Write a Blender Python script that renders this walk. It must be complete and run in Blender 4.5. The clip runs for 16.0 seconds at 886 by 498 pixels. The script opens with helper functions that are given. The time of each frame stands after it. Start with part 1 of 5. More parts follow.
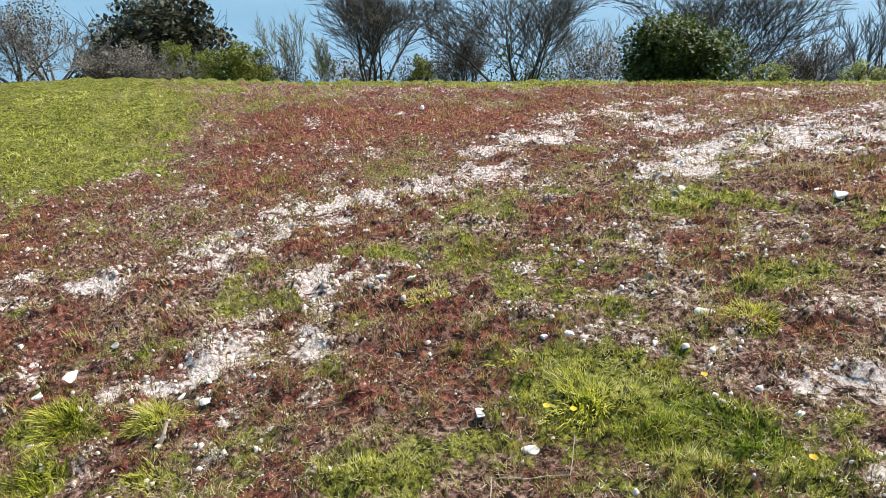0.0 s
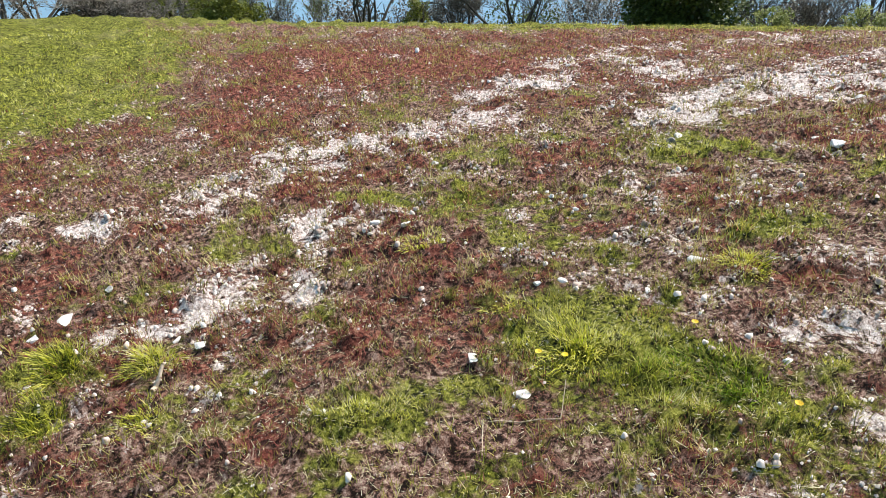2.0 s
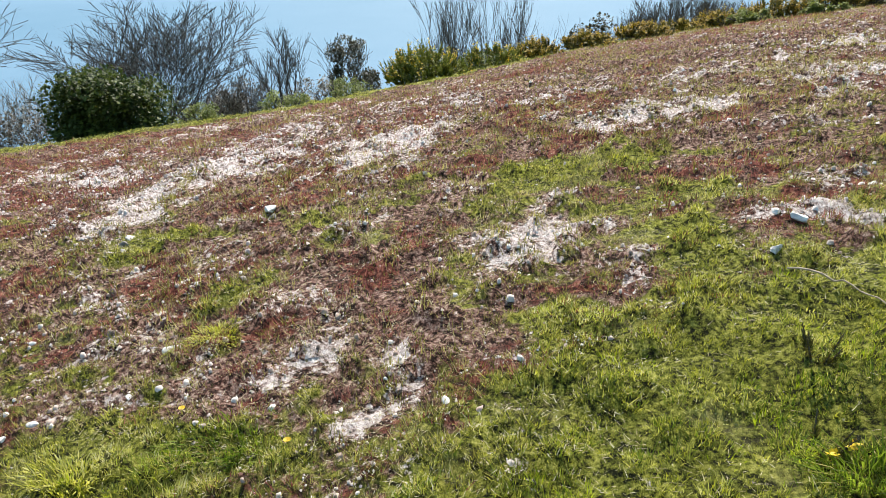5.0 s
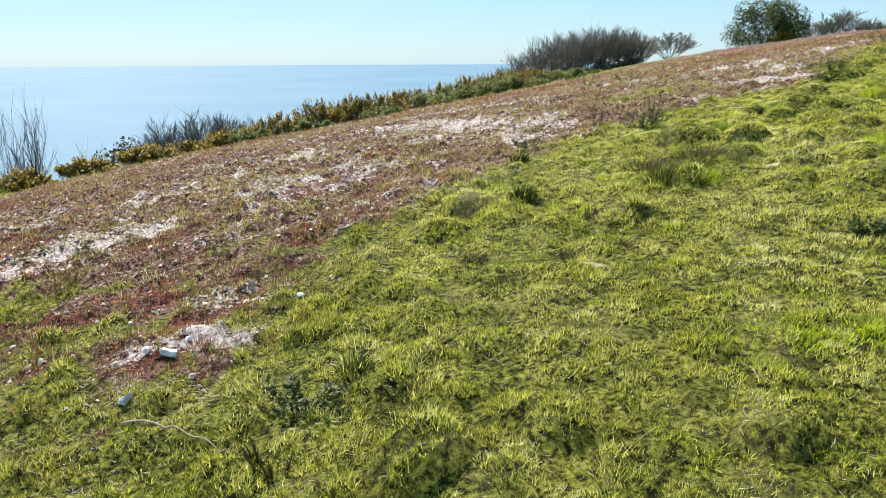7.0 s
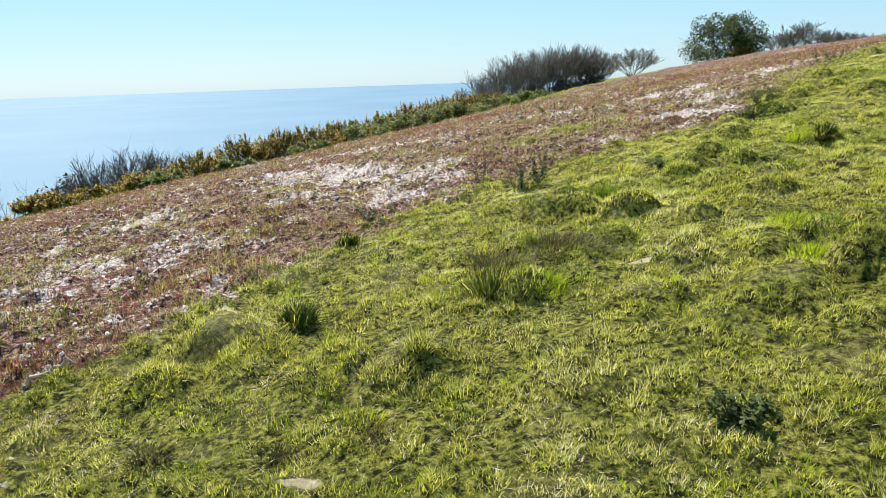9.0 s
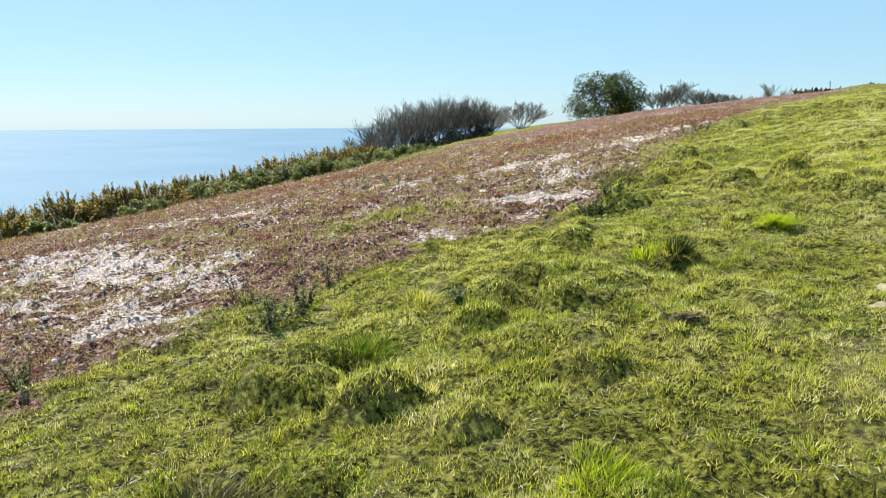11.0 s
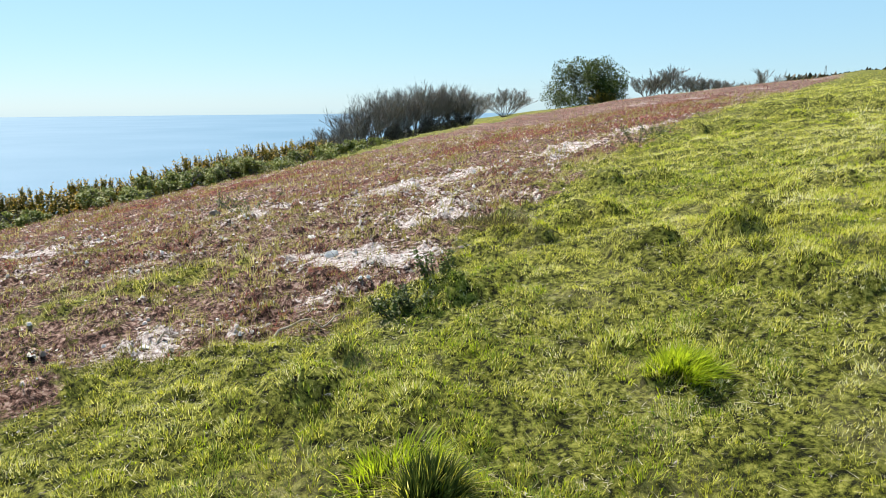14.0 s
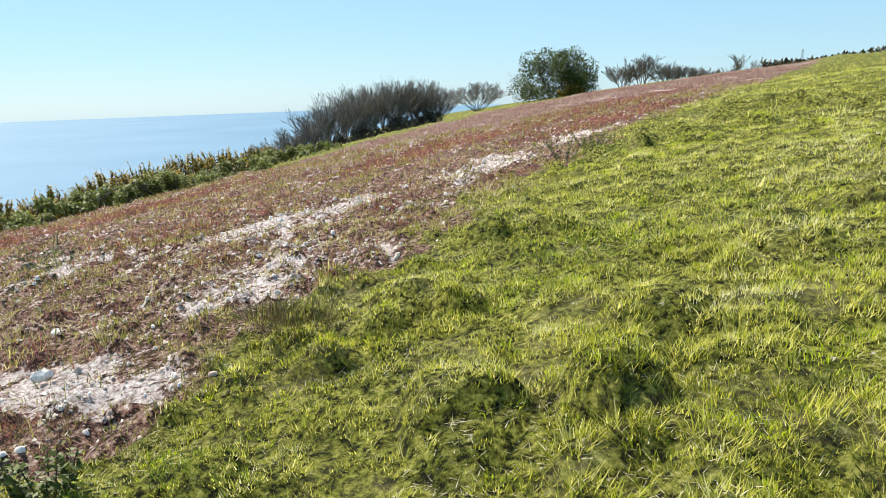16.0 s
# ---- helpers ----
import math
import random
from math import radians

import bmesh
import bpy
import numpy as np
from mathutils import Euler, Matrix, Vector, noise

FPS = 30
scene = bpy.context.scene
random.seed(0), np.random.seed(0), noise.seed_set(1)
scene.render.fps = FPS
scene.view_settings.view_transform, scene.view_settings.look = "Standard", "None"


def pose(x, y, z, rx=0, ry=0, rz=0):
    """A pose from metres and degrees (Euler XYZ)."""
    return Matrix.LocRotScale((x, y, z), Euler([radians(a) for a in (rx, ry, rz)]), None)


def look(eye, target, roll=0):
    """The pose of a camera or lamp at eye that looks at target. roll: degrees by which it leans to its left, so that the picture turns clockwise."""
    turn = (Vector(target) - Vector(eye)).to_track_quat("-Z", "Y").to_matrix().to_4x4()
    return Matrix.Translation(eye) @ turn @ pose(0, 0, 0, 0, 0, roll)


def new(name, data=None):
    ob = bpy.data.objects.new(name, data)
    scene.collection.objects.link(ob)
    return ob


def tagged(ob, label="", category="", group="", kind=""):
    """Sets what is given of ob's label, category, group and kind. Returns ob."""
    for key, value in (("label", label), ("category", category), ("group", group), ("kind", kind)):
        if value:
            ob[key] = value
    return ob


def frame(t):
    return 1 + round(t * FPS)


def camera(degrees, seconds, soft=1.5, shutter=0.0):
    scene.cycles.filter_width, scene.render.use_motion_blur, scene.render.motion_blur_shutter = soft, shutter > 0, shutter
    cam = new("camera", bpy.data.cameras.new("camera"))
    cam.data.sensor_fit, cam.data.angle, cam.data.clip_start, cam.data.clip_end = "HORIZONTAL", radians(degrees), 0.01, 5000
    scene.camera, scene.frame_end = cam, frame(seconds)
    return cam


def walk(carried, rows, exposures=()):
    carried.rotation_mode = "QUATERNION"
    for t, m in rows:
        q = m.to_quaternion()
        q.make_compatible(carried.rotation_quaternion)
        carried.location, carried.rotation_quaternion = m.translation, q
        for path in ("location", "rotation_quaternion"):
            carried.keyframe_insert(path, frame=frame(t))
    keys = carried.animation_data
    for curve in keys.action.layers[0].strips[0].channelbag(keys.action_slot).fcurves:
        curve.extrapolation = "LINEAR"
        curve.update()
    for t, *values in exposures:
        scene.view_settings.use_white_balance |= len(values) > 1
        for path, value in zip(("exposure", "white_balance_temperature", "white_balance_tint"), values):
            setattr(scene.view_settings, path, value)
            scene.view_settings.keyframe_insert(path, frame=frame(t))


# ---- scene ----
cam = camera(64.03, 16.0, soft=0.75)
PATH = [
    (0.0, pose(-1.565, -1.327, 1.522, 63.72, 1.98, 78.49)),
    (0.5, pose(-1.569, -1.345, 1.525, 62.78, 2.21, 79.34)),
    (1.0, pose(-1.571, -1.328, 1.515, 61.85, 2.26, 79.24)),
    (1.5, pose(-1.575, -1.321, 1.527, 60.59, 1.97, 78.73)),
    (2.0, pose(-1.577, -1.324, 1.518, 59.35, 1.37, 78.29)),
    (2.5, pose(-1.567, -1.327, 1.512, 58.50, 1.21, 78.01)),
    (3.0, pose(-1.556, -1.332, 1.506, 58.08, 1.34, 76.42)),
    (3.5, pose(-1.532, -1.317, 1.504, 58.34, 1.47, 71.30)),
    (4.0, pose(-1.483, -1.244, 1.515, 59.76, 1.31, 61.30)),
    (4.5, pose(-1.432, -1.192, 1.506, 62.50, 1.09, 48.67)),
    (5.0, pose(-1.309, -1.126, 1.514, 66.07, 1.13, 35.85)),
    (5.2, pose(-1.233, -1.079, 1.506, 67.73, 1.20, 30.98)),
    (7.3, pose(-0.000, 0.000, 1.500, 75.13, 0.31, -0.00)),
    (7.5, pose(0.191, 0.170, 1.550, 75.33, 0.40, -0.08)),
    (8.0, pose(0.496, 0.612, 1.569, 75.58, 0.85, 0.36)),
    (8.5, pose(0.803, 1.105, 1.748, 75.70, 1.47, 0.27)),
    (9.0, pose(1.187, 1.661, 1.759, 76.23, 1.80, -0.91)),
    (9.5, pose(1.491, 2.224, 1.756, 77.42, 1.48, -2.56)),
    (10.0, pose(1.830, 2.789, 1.806, 78.88, 1.06, -4.04)),
    (10.2, pose(1.978, 3.032, 1.858, 79.45, 0.86, -4.83)),
    (12.3, pose(3.471, 4.877, 2.233, 79.46, -0.29, -12.69)),
    (12.5, pose(3.618, 5.047, 2.241, 79.20, -0.50, -12.29)),
    (13.0, pose(4.040, 5.542, 2.310, 78.96, -0.69, -11.31)),
    (13.5, pose(4.417, 6.088, 2.322, 78.90, -0.35, -10.23)),
    (14.0, pose(4.811, 6.634, 2.332, 78.51, 0.36, -9.02)),
    (14.5, pose(5.145, 7.128, 2.420, 78.17, 1.03, -7.90)),
    (15.0, pose(5.483, 7.640, 2.519, 78.32, 1.72, -7.52)),
    (15.5, pose(5.941, 8.094, 2.546, 78.37, 2.19, -8.77)),
    (16.0, pose(6.398, 8.606, 2.533, 77.95, 1.93, -10.47)),
]
walk(cam, PATH)

# ---- sky and sun ----
SUN_TURN, SUN_HEIGHT = 30.0, 47.0       # degrees left of +y, degrees above the horizon
world = bpy.data.worlds.new("sky")
world.use_nodes = True
scene.world = world
wn = world.node_tree.nodes
sky = wn.new("ShaderNodeTexSky")
sky.sky_type = "NISHITA"
sky.sun_disc = False
sky.sun_elevation, sky.sun_rotation = radians(SUN_HEIGHT), radians(-SUN_TURN)
sky.altitude, sky.air_density, sky.dust_density, sky.ozone_density = 60, 1.0, 0.15, 3.0
haze = wn.new("ShaderNodeMix")          # thin even sea haze over the clear sky
haze.data_type = "RGBA"
haze.inputs[0].default_value = 0.45
haze.inputs[7].default_value = (6.4, 12.0, 16.0, 1)
world.node_tree.links.new(sky.outputs[0], haze.inputs[6])
world.node_tree.links.new(haze.outputs[2], wn["Background"].inputs[0])
wn["Background"].inputs[1].default_value = 0.046
lamp = bpy.data.lights.new("sun", "SUN")
lamp.energy, lamp.angle, lamp.color = 5.0, radians(0.5), (1.0, 0.93, 0.82)
sun = new("sun", lamp)
a, e = radians(SUN_TURN), radians(SUN_HEIGHT)
sun.matrix_world = look((-30 * math.sin(a) * math.cos(e), 30 * math.cos(a) * math.cos(e), 30 * math.sin(e)), (0, 0, 0))
scene.view_settings.exposure = 0.95

# ---- noise and shape of the land ----
rng = np.random.default_rng(7)


def lattice(i, j, seed):
    n = (i.astype(np.int64) * 374761393 + j.astype(np.int64) * 668265263 + seed * 982451653) & 0x7FFFFFFF
    n = ((n ^ (n >> 13)) * 1274126177) & 0x7FFFFFFF
    return ((n ^ (n >> 16)) & 0xFFFF) / 65535.0


def vnoise(x, y, size, seed=1):
    """Smooth noise from 0 to 1 with features of that size in metres."""
    x, y = np.asarray(x, float) / size, np.asarray(y, float) / size
    i, j = np.floor(x), np.floor(y)
    u, v = x - i, y - j
    u, v = u * u * (3 - 2 * u), v * v * (3 - 2 * v)
    p = lattice(i, j, seed) * (1 - u) + lattice(i + 1, j, seed) * u
    q = lattice(i, j + 1, seed) * (1 - u) + lattice(i + 1, j + 1, seed) * u
    return p * (1 - v) + q * v


def fnoise(x, y, size, seed=1):
    x, y = np.asarray(x, float), np.asarray(y, float)
    u, v = 0.81 * x - 0.59 * y + 3.7, 0.59 * x + 0.81 * y + 1.3
    p, q = 0.37 * x + 0.93 * y - 5.1, -0.93 * x + 0.37 * y + 8.9
    return (vnoise(x, y, size, seed) + 0.62 * vnoise(u, v, size / 1.73, seed + 7) + 0.4 * vnoise(p, q, size / 3.1, seed + 13)) / 2.02


def smooth(lo, hi, v):
    t = np.clip((v - lo) / (hi - lo), 0, 1)
    return t * t * (3 - 2 * t)


def beside(line, x, y):
    """Signed distance from a polyline; positive on its left."""
    x, y = np.asarray(x, float), np.asarray(y, float)
    best, side = np.full(x.shape, 1e9), np.ones(x.shape)
    for (ax, ay), (bx, by) in zip(line[:-1], line[1:]):
        ex, ey = bx - ax, by - ay
        t = np.clip(((x - ax) * ex + (y - ay) * ey) / (ex * ex + ey * ey), 0, 1)
        dx, dy = x - ax - t * ex, y - ay - t * ey
        dist = np.hypot(dx, dy)
        nearer = dist < best
        best, side = np.where(nearer, dist, best), np.where(nearer, np.sign(ex * dy - ey * dx), side)
    return best * side


BROW = [(-21.5, -14), (-20.5, -9), (-18.6, 0), (-16.6, 7), (-14, 12), (-11.8, 18), (-11, 24), (-7, 26.5), (0, 31), (4, 41), (12, 49), (20, 54), (35, 62), (60, 75)]
EDGE = [(-3.2, -12), (-2.9, -2.0), (-2.6, 0.7), (-2.55, 2.0), (-2.2, 2.8), (-1.6, 3.35), (-1.15, 4.4), (-0.8, 6.0), (0.5, 7.7), (1.3, 9.0), (2.4, 10.3), (4.3, 10.7), (5.5, 11.7), (6.6, 13.2), (8.0, 15), (10.5, 18.5), (14.3, 22), (22, 30), (40, 50)]
LINE = [(-1.6, -1.3), (0, 0), (2, 3), (3.5, 4.9), (5, 6.9), (6.4, 8.6)]
HILL = (-0.3064, 2.5923, -1.6897, 0.2015, 0.7738, 0.4926, -0.0474, -0.7655, 0.6713, -0.695, 1.294, 0.2301)
SEA = -50.0


def mound(x, y, cx, cy, r2):
    return np.exp(-((x - cx) ** 2 + (y - cy) ** 2) / r2)


def land(x, y):
    """Height of the hillside without its small relief."""
    x, y = np.asarray(x, float), np.asarray(y, float)
    cx, cy = np.clip(x, -26, 62), np.clip(y, -14, 60)
    u, v, s = cx / 20, cy / 40, np.tanh(cy / 9)
    z = sum(c * b for c, b in zip(HILL, (1, u, v, u * u, u * v, v * v, u ** 3, u * u * v, u * v * v, v ** 3, s, s * u)))
    z = z + 0.12 * np.clip(x - cx, -30, 0) + 0.02 * np.clip(x - cx, 0, 150)
    z = z + 0.75 * mound(x, y, -19, -8, 50) - 0.25 * mound(x, y, -12.5, 14, 30) - 1.9 * mound(x, y, 82, 74, 1100) - 0.65 * mound(x, y, 33, 30, 260) - 0.42 * mound(x, y, -15.8, 8, 45) - 0.3 * mound(x, y, 30, 56, 120)
    z = z + 0.42 * mound(x, y, -1.5, -1.4, 1.0) - 0.16 * mound(x, y, 6.1, 8.6, 2.2) - 0.11 * mound(x, y, 4.4, 11.4, 1.4) - 0.10 * mound(x, y, 0.7, 10.5, 4.0)
    o = np.maximum(beside(BROW, x, y) - 0.3, 0)
    steep = 1 - 0.75 * smooth(30, 45, y) * smooth(-12, -2, x)
    z = z - steep * (0.12 * o + 0.02 * np.minimum(o, 6) ** 2 + 0.09 * np.maximum(o - 6, 0)) - 0.35 * np.maximum(o - 85, 0)
    return np.maximum(z, SEA - 4)


def cells(x, y, size, seed):
    """Scattered clumps of about that size: the way from the nearest clump's middle, the distance from it in sizes, and two numbers of its own."""
    x, y = np.asarray(x, float) / size, np.asarray(y, float) / size
    i, j = np.floor(x), np.floor(y)
    best, bx, by = np.full(x.shape, 9.0), np.zeros(x.shape), np.zeros(x.shape)
    bi, bj = i.copy(), j.copy()
    for a in (-1, 0, 1):
        for b in (-1, 0, 1):
            dx, dy = x - (i + a + lattice(i + a, j + b, seed)), y - (j + b + lattice(i + a, j + b, seed + 3))
            d = dx * dx + dy * dy
            near = d < best
            best, bx, by = np.where(near, d, best), np.where(near, dx, bx), np.where(near, dy, by)
            bi, bj = np.where(near, i + a, bi), np.where(near, j + b, bj)
    return bx * size, by * size, np.sqrt(best), lattice(bi, bj, seed + 5), lattice(bi, bj, seed + 9)


def dome(d, edge):
    return np.sqrt(np.maximum(0.0, 1 - (d / edge) ** 2))


def height(x, y):
    """Height of the ground with hummocks, lumps and hollows."""
    x, y = np.asarray(x, float), np.asarray(y, float)
    z = land(x, y) + 0.13 * (fnoise(x, y, 1.3, 3) - 0.5) + 0.04 * (fnoise(x, y, 0.3, 5) - 0.5)
    wx, wy = x + 0.16 * (fnoise(x, y, 0.2, 15) - 0.5), y + 0.16 * (fnoise(x, y, 0.2, 16) - 0.5)
    _, _, d, p, q = cells(wx, wy, 0.46, 41)
    turfy = 0.12 + 0.88 * smooth(-0.1, 0.7, -beside(EDGE, x, y))
    z = z + 0.21 * turfy * p ** 1.7 * dome(d, 0.33 + 0.27 * q) * smooth(0.3, 0.6, fnoise(x, y, 2.2, 8))
    _, _, d, p, q = cells(wx, wy, 0.19, 47)
    return z + (0.105 - 0.057 * turfy) * p ** 1.3 * dome(d, 0.38 + 0.3 * q)


# centre, half length, half width, turn in degrees, strength
CHALK_BELOW = [(-9.06, 0.21, 1.25, 0.6, 85, 0.95), (-10.66, 1.6, 1.2, 0.6, 109, 0.95), (-12.33, 3.67, 2.4, 0.7, 125, 0.8), (-9.07, 4.54, 1.6, 0.9, 111, 1.0), (-8.27, 2.75, 1.04, 0.5, 93, 0.6), (-14.2, 7.3, 2.4, 0.8, 79, 0.6), (-8.66, -1.48, 0.98, 0.48, 126, 0.8),
               (-8.19, -2.49, 0.6, 0.6, 115, 0.75), (-7.7, -3.2, 0.54, 0.38, 121, 0.7), (-8.12, -4.17, 0.4, 0.35, 106, 0.7), (-5.68, -1.87, 0.36, 0.3, 108, 0.65), (-4.5, -2.6, 0.4, 0.2, 90, 0.55), (-13.42, -1.19, 0.4, 0.3, 106, 0.9), (-6.62, -1.33, 0.55, 0.3, 85, 0.55), (-7.39, -0.25, 0.52, 0.3, 75, 0.55)]
CHALK_NEAR = [(-10.2, 6.6, 3.6, 1.0, 118, 0.7), (-7.08, 5.62, 1.6, 1.2, 86, 0.85), (-5.99, 3.71, 0.54, 0.35, 92, 0.7), (-8.64, 8.87, 1.7, 1.4, 78, 0.8), (-3.98, 6.53, 0.95, 0.75, 40, 0.95), (-11.0, 3.4, 1.4, 1.4, 108, 0.5), (-3.47, 3.01, 0.5, 0.46, 50, 1.1), (-2.71, 3.03, 0.3, 0.24, 25, 1.0), (-1.9, 3.87, 0.5, 0.22, 29, 1.1),
              (-4.1, 1.37, 0.36, 0.16, 82, 0.85), (-3.41, 1.37, 0.6, 0.12, 113, 0.9), (-3.4, 10.2, 2.3, 0.95, 67, 0.55), (-2.04, 3.08, 0.26, 0.14, 49, 0.8), (-5.51, -2.37, 0.6, 0.14, 37, 0.5), (-6.0, 8.5, 2.0, 1.0, 60, 0.5)]
CHALK_AHEAD = [(-0.4, 12.6, 3.4, 1.15, 113, 1.15), (-2.45, 9.44, 1.9, 0.8, 89, 0.65), (-0.61, 6.93, 0.5, 0.45, 26, 0.55), (-1.77, 7.86, 0.4, 0.45, 64, 0.7), (6.1, 16.64, 1.5, 1.0, 25, 1.0), (8.66, 18.24, 2.0, 0.7, 45, 0.85), (4.88, 12.66, 1.0, 0.35, -15, 0.95), (4.63, 11.51, 0.34, 0.27, 11, 0.95), (4.41, 11.14, 0.2, 0.15, -3, 0.85),
               (1.18, 17.02, 1.2, 0.7, 14, 0.6), (3.51, 11.21, 0.34, 0.36, 22, 0.75), (3.87, 17.0, 1.2, 1.0, 4, 0.6), (6.2, 14.0, 1.5, 0.8, 55, 0.6), (10.2, 19.4, 1.6, 0.7, 40, 0.75), (-0.4, 17.5, 1.5, 0.8, 80, 0.5)]
CHALK = CHALK_BELOW + CHALK_NEAR + CHALK_AHEAD
CLAY = [(5.60, 7.30, 0.13, 0.065, 15, 1.0), (5.88, 7.62, 0.14, 0.05, 60, 0.9), (0.62, 4.20, 0.13, 0.04, 10, 0.9), (2.5, 6.0, 0.14, 0.04, 0, 0.9)]
SORREL = [(-13.6, 0.6, 4.6, 2.0, 60, 1.0), (-10.6, -2.2, 2.0, 1.0, 20, 0.8), (-5.2, -0.9, 0.8, 0.5, 0, 0.6), (-5.6, -2.9, 0.7, 0.6, 0, 0.7), (-6.6, 3.2, 1.2, 0.5, 30, 0.7), (-3.0, 0.9, 0.25, 0.5, 20, 0.7),
          (-9.5, 12.5, 2.6, 1.2, 65, 0.6), (-7.0, 21, 3.5, 1.4, 60, 1.0), (2.5, 24, 4.5, 1.6, 45, 1.0), (9.5, 24.0, 4.5, 1.6, 45, 1.0), (12.5, 22.5, 4.0, 1.2, 42, 0.9), (16, 29.5, 6.0, 1.6, 42, 0.9), (-13.1, -0.65, 2.8, 1.7, 113, 1.0), (-2.95, 1.15, 0.3, 0.14, 94, 1.0)]
SORREL += [(-4.99, -1.14, 0.5, 0.16, 150, 0.9), (-7.55, 1.18, 0.83, 0.38, 99, 0.7), (-5.09, -2.63, 0.18, 0.16, 111, 0.9), (-5.7, 2.15, 0.25, 0.18, 74, 0.8), (-10.58, -1.59, 1.26, 0.68, 102, 0.8), (-6.91, 3.79, 0.5, 0.45, 56, 0.7), (-4.59, 2.86, 0.56, 0.16, -20, 0.7), (-4.52, 0.44, 0.25, 0.14, 73, 0.8)]
GREEN = [(-3.95, 0.25, 1.0, 0.62, 30, 0.76), (-15.8, -8.0, 5.0, 4.9, 0, 1.2), (-5.2, 2.4, 0.7, 0.25, 30, 0.4), (-3.9, 4.6, 1.0, 0.5, 30, 0.55), (-2.6, 4.3, 0.5, 0.3, 40, 0.6), (3.2, 12.8, 1.4, 0.5, 30, 0.5), (-2.37, 3.43, 0.38, 0.25, -16, 0.8), (-5.22, 1.77, 0.5, 0.3, 49, 0.5), (-7.35, 1.97, 0.6, 0.45, 53, 0.45), (-12.4, -4.8, 1.7, 1.2, 102, 0.75)]
GREEN += [(-5.37, -3.06, 0.3, 0.25, 81, 0.7), (-4.71, -3.04, 0.26, 0.26, 111, 0.7), (-4.11, -1.01, 0.6, 0.25, 82, 0.62), (-5.1, 1.55, 0.6, 0.28, 87, 0.5), (-7.06, -0.67, 0.8, 0.22, 53, 0.5)]


def blots(blotlist, x, y):
    out = np.zeros(np.shape(x))
    for cx, cy, a, b, turn, strength in blotlist:
        c, s = math.cos(radians(turn)), math.sin(radians(turn))
        dx, dy = x - cx, y - cy
        r = np.hypot((dx * c + dy * s) / a, (-dx * s + dy * c) / b)
        out = np.maximum(out, strength * (1 - smooth(0.25, 1.5, r)))
    return out


def cover(x, y):
    """How much bare chalk, red sorrel and green grass grows at a place, each 0 to 1."""
    x, y = np.asarray(x, float), np.asarray(y, float)
    wx = x + 0.7 * (fnoise(x, y, 1.4, 21) - 0.5) + 0.5 * (fnoise(x, y, 0.4, 33) - 0.5)
    wy = y + 0.7 * (fnoise(x, y, 1.4, 22) - 0.5) + 0.5 * (fnoise(x, y, 0.4, 34) - 0.5)
    out = beside(BROW, x, y)
    grass = smooth(-0.55, 0.5, -beside(EDGE, wx, wy) + 1.3 * (fnoise(x, y, 0.5, 23) - 0.5))
    grass = np.maximum(grass, blots(GREEN, wx, wy))
    grass = np.maximum(grass, smooth(-1.6, -0.9, out + 0.8 * (fnoise(x, y, 1.0, 24) - 0.5)) * smooth(-8, -3, x + 0.2 * y))
    grass = np.maximum(grass, smooth(-0.6, 0.1, out))
    grass = np.maximum(grass, smooth(-5.5, -3.5, out + fnoise(x, y, 2, 25)) * smooth(30, 34, y) * smooth(2, 6, x))
    speck = fnoise(x, y, 0.24, 31)
    patch = fnoise(x, y, 0.75, 26)
    chalk = blots(CHALK, wx, wy) * (1 - grass)
    chalk = np.clip(0.60 * chalk * (1.5 * patch + 1.6 * speck - 0.70) + 0.42 * smooth(0.42, 0.6, patch) * smooth(0.45, 0.65, speck) * (1 - grass), 0, 1)
    red = np.maximum(0.68 * (1 - 0.4 * smooth(3, 9, y + 0.4 * x)) * smooth(0.39, 0.60, 0.5 * fnoise(x, y, 1.1, 28) + 0.5 * fnoise(x, y, 0.32, 36)), 0.95 * blots(SORREL, wx, wy)) * (1 - grass) * (1 - 0.75 * chalk)
    red = red * (0.45 + 0.9 * fnoise(x, y, 0.3, 32))
    green = np.clip(grass + (1 - grass) * (1 - chalk) * (1 - 0.6 * red) * 0.58 * (1 - 0.3 * smooth(4, 8, y)) * smooth(0.41, 0.56, 0.45 * fnoise(x, y, 1.0, 29) + 0.55 * fnoise(x, y, 0.27, 37)), 0, 1)
    return chalk, np.clip(red, 0, 1), green


# ---- materials ----
def material(name, rough=0.8):
    m = bpy.data.materials.new(name)
    m.use_nodes = True
    b = m.node_tree.nodes["Principled BSDF"]
    b.inputs["Roughness"].default_value = rough
    b.inputs["Specular IOR Level"].default_value = 0.25
    return m, m.node_tree.nodes, m.node_tree.links, b


def ramp(nodes, stops):
    r = nodes.new("ShaderNodeValToRGB")
    el = r.color_ramp.elements
    while len(el) < len(stops):
        el.new(0.5)
    for k, (p, c) in zip(el, stops):
        k.position, k.color = p, (*c, 1)
    return r


def noise_node(nodes, links, scale, detail=4.0, rough=0.6):
    g = nodes.new("ShaderNodeNewGeometry")
    n = nodes.new("ShaderNodeTexNoise")
    n.inputs["Scale"].default_value, n.inputs["Detail"].default_value, n.inputs["Roughness"].default_value = scale, detail, rough
    links.new(g.outputs["Position"], n.inputs["Vector"])
    return n


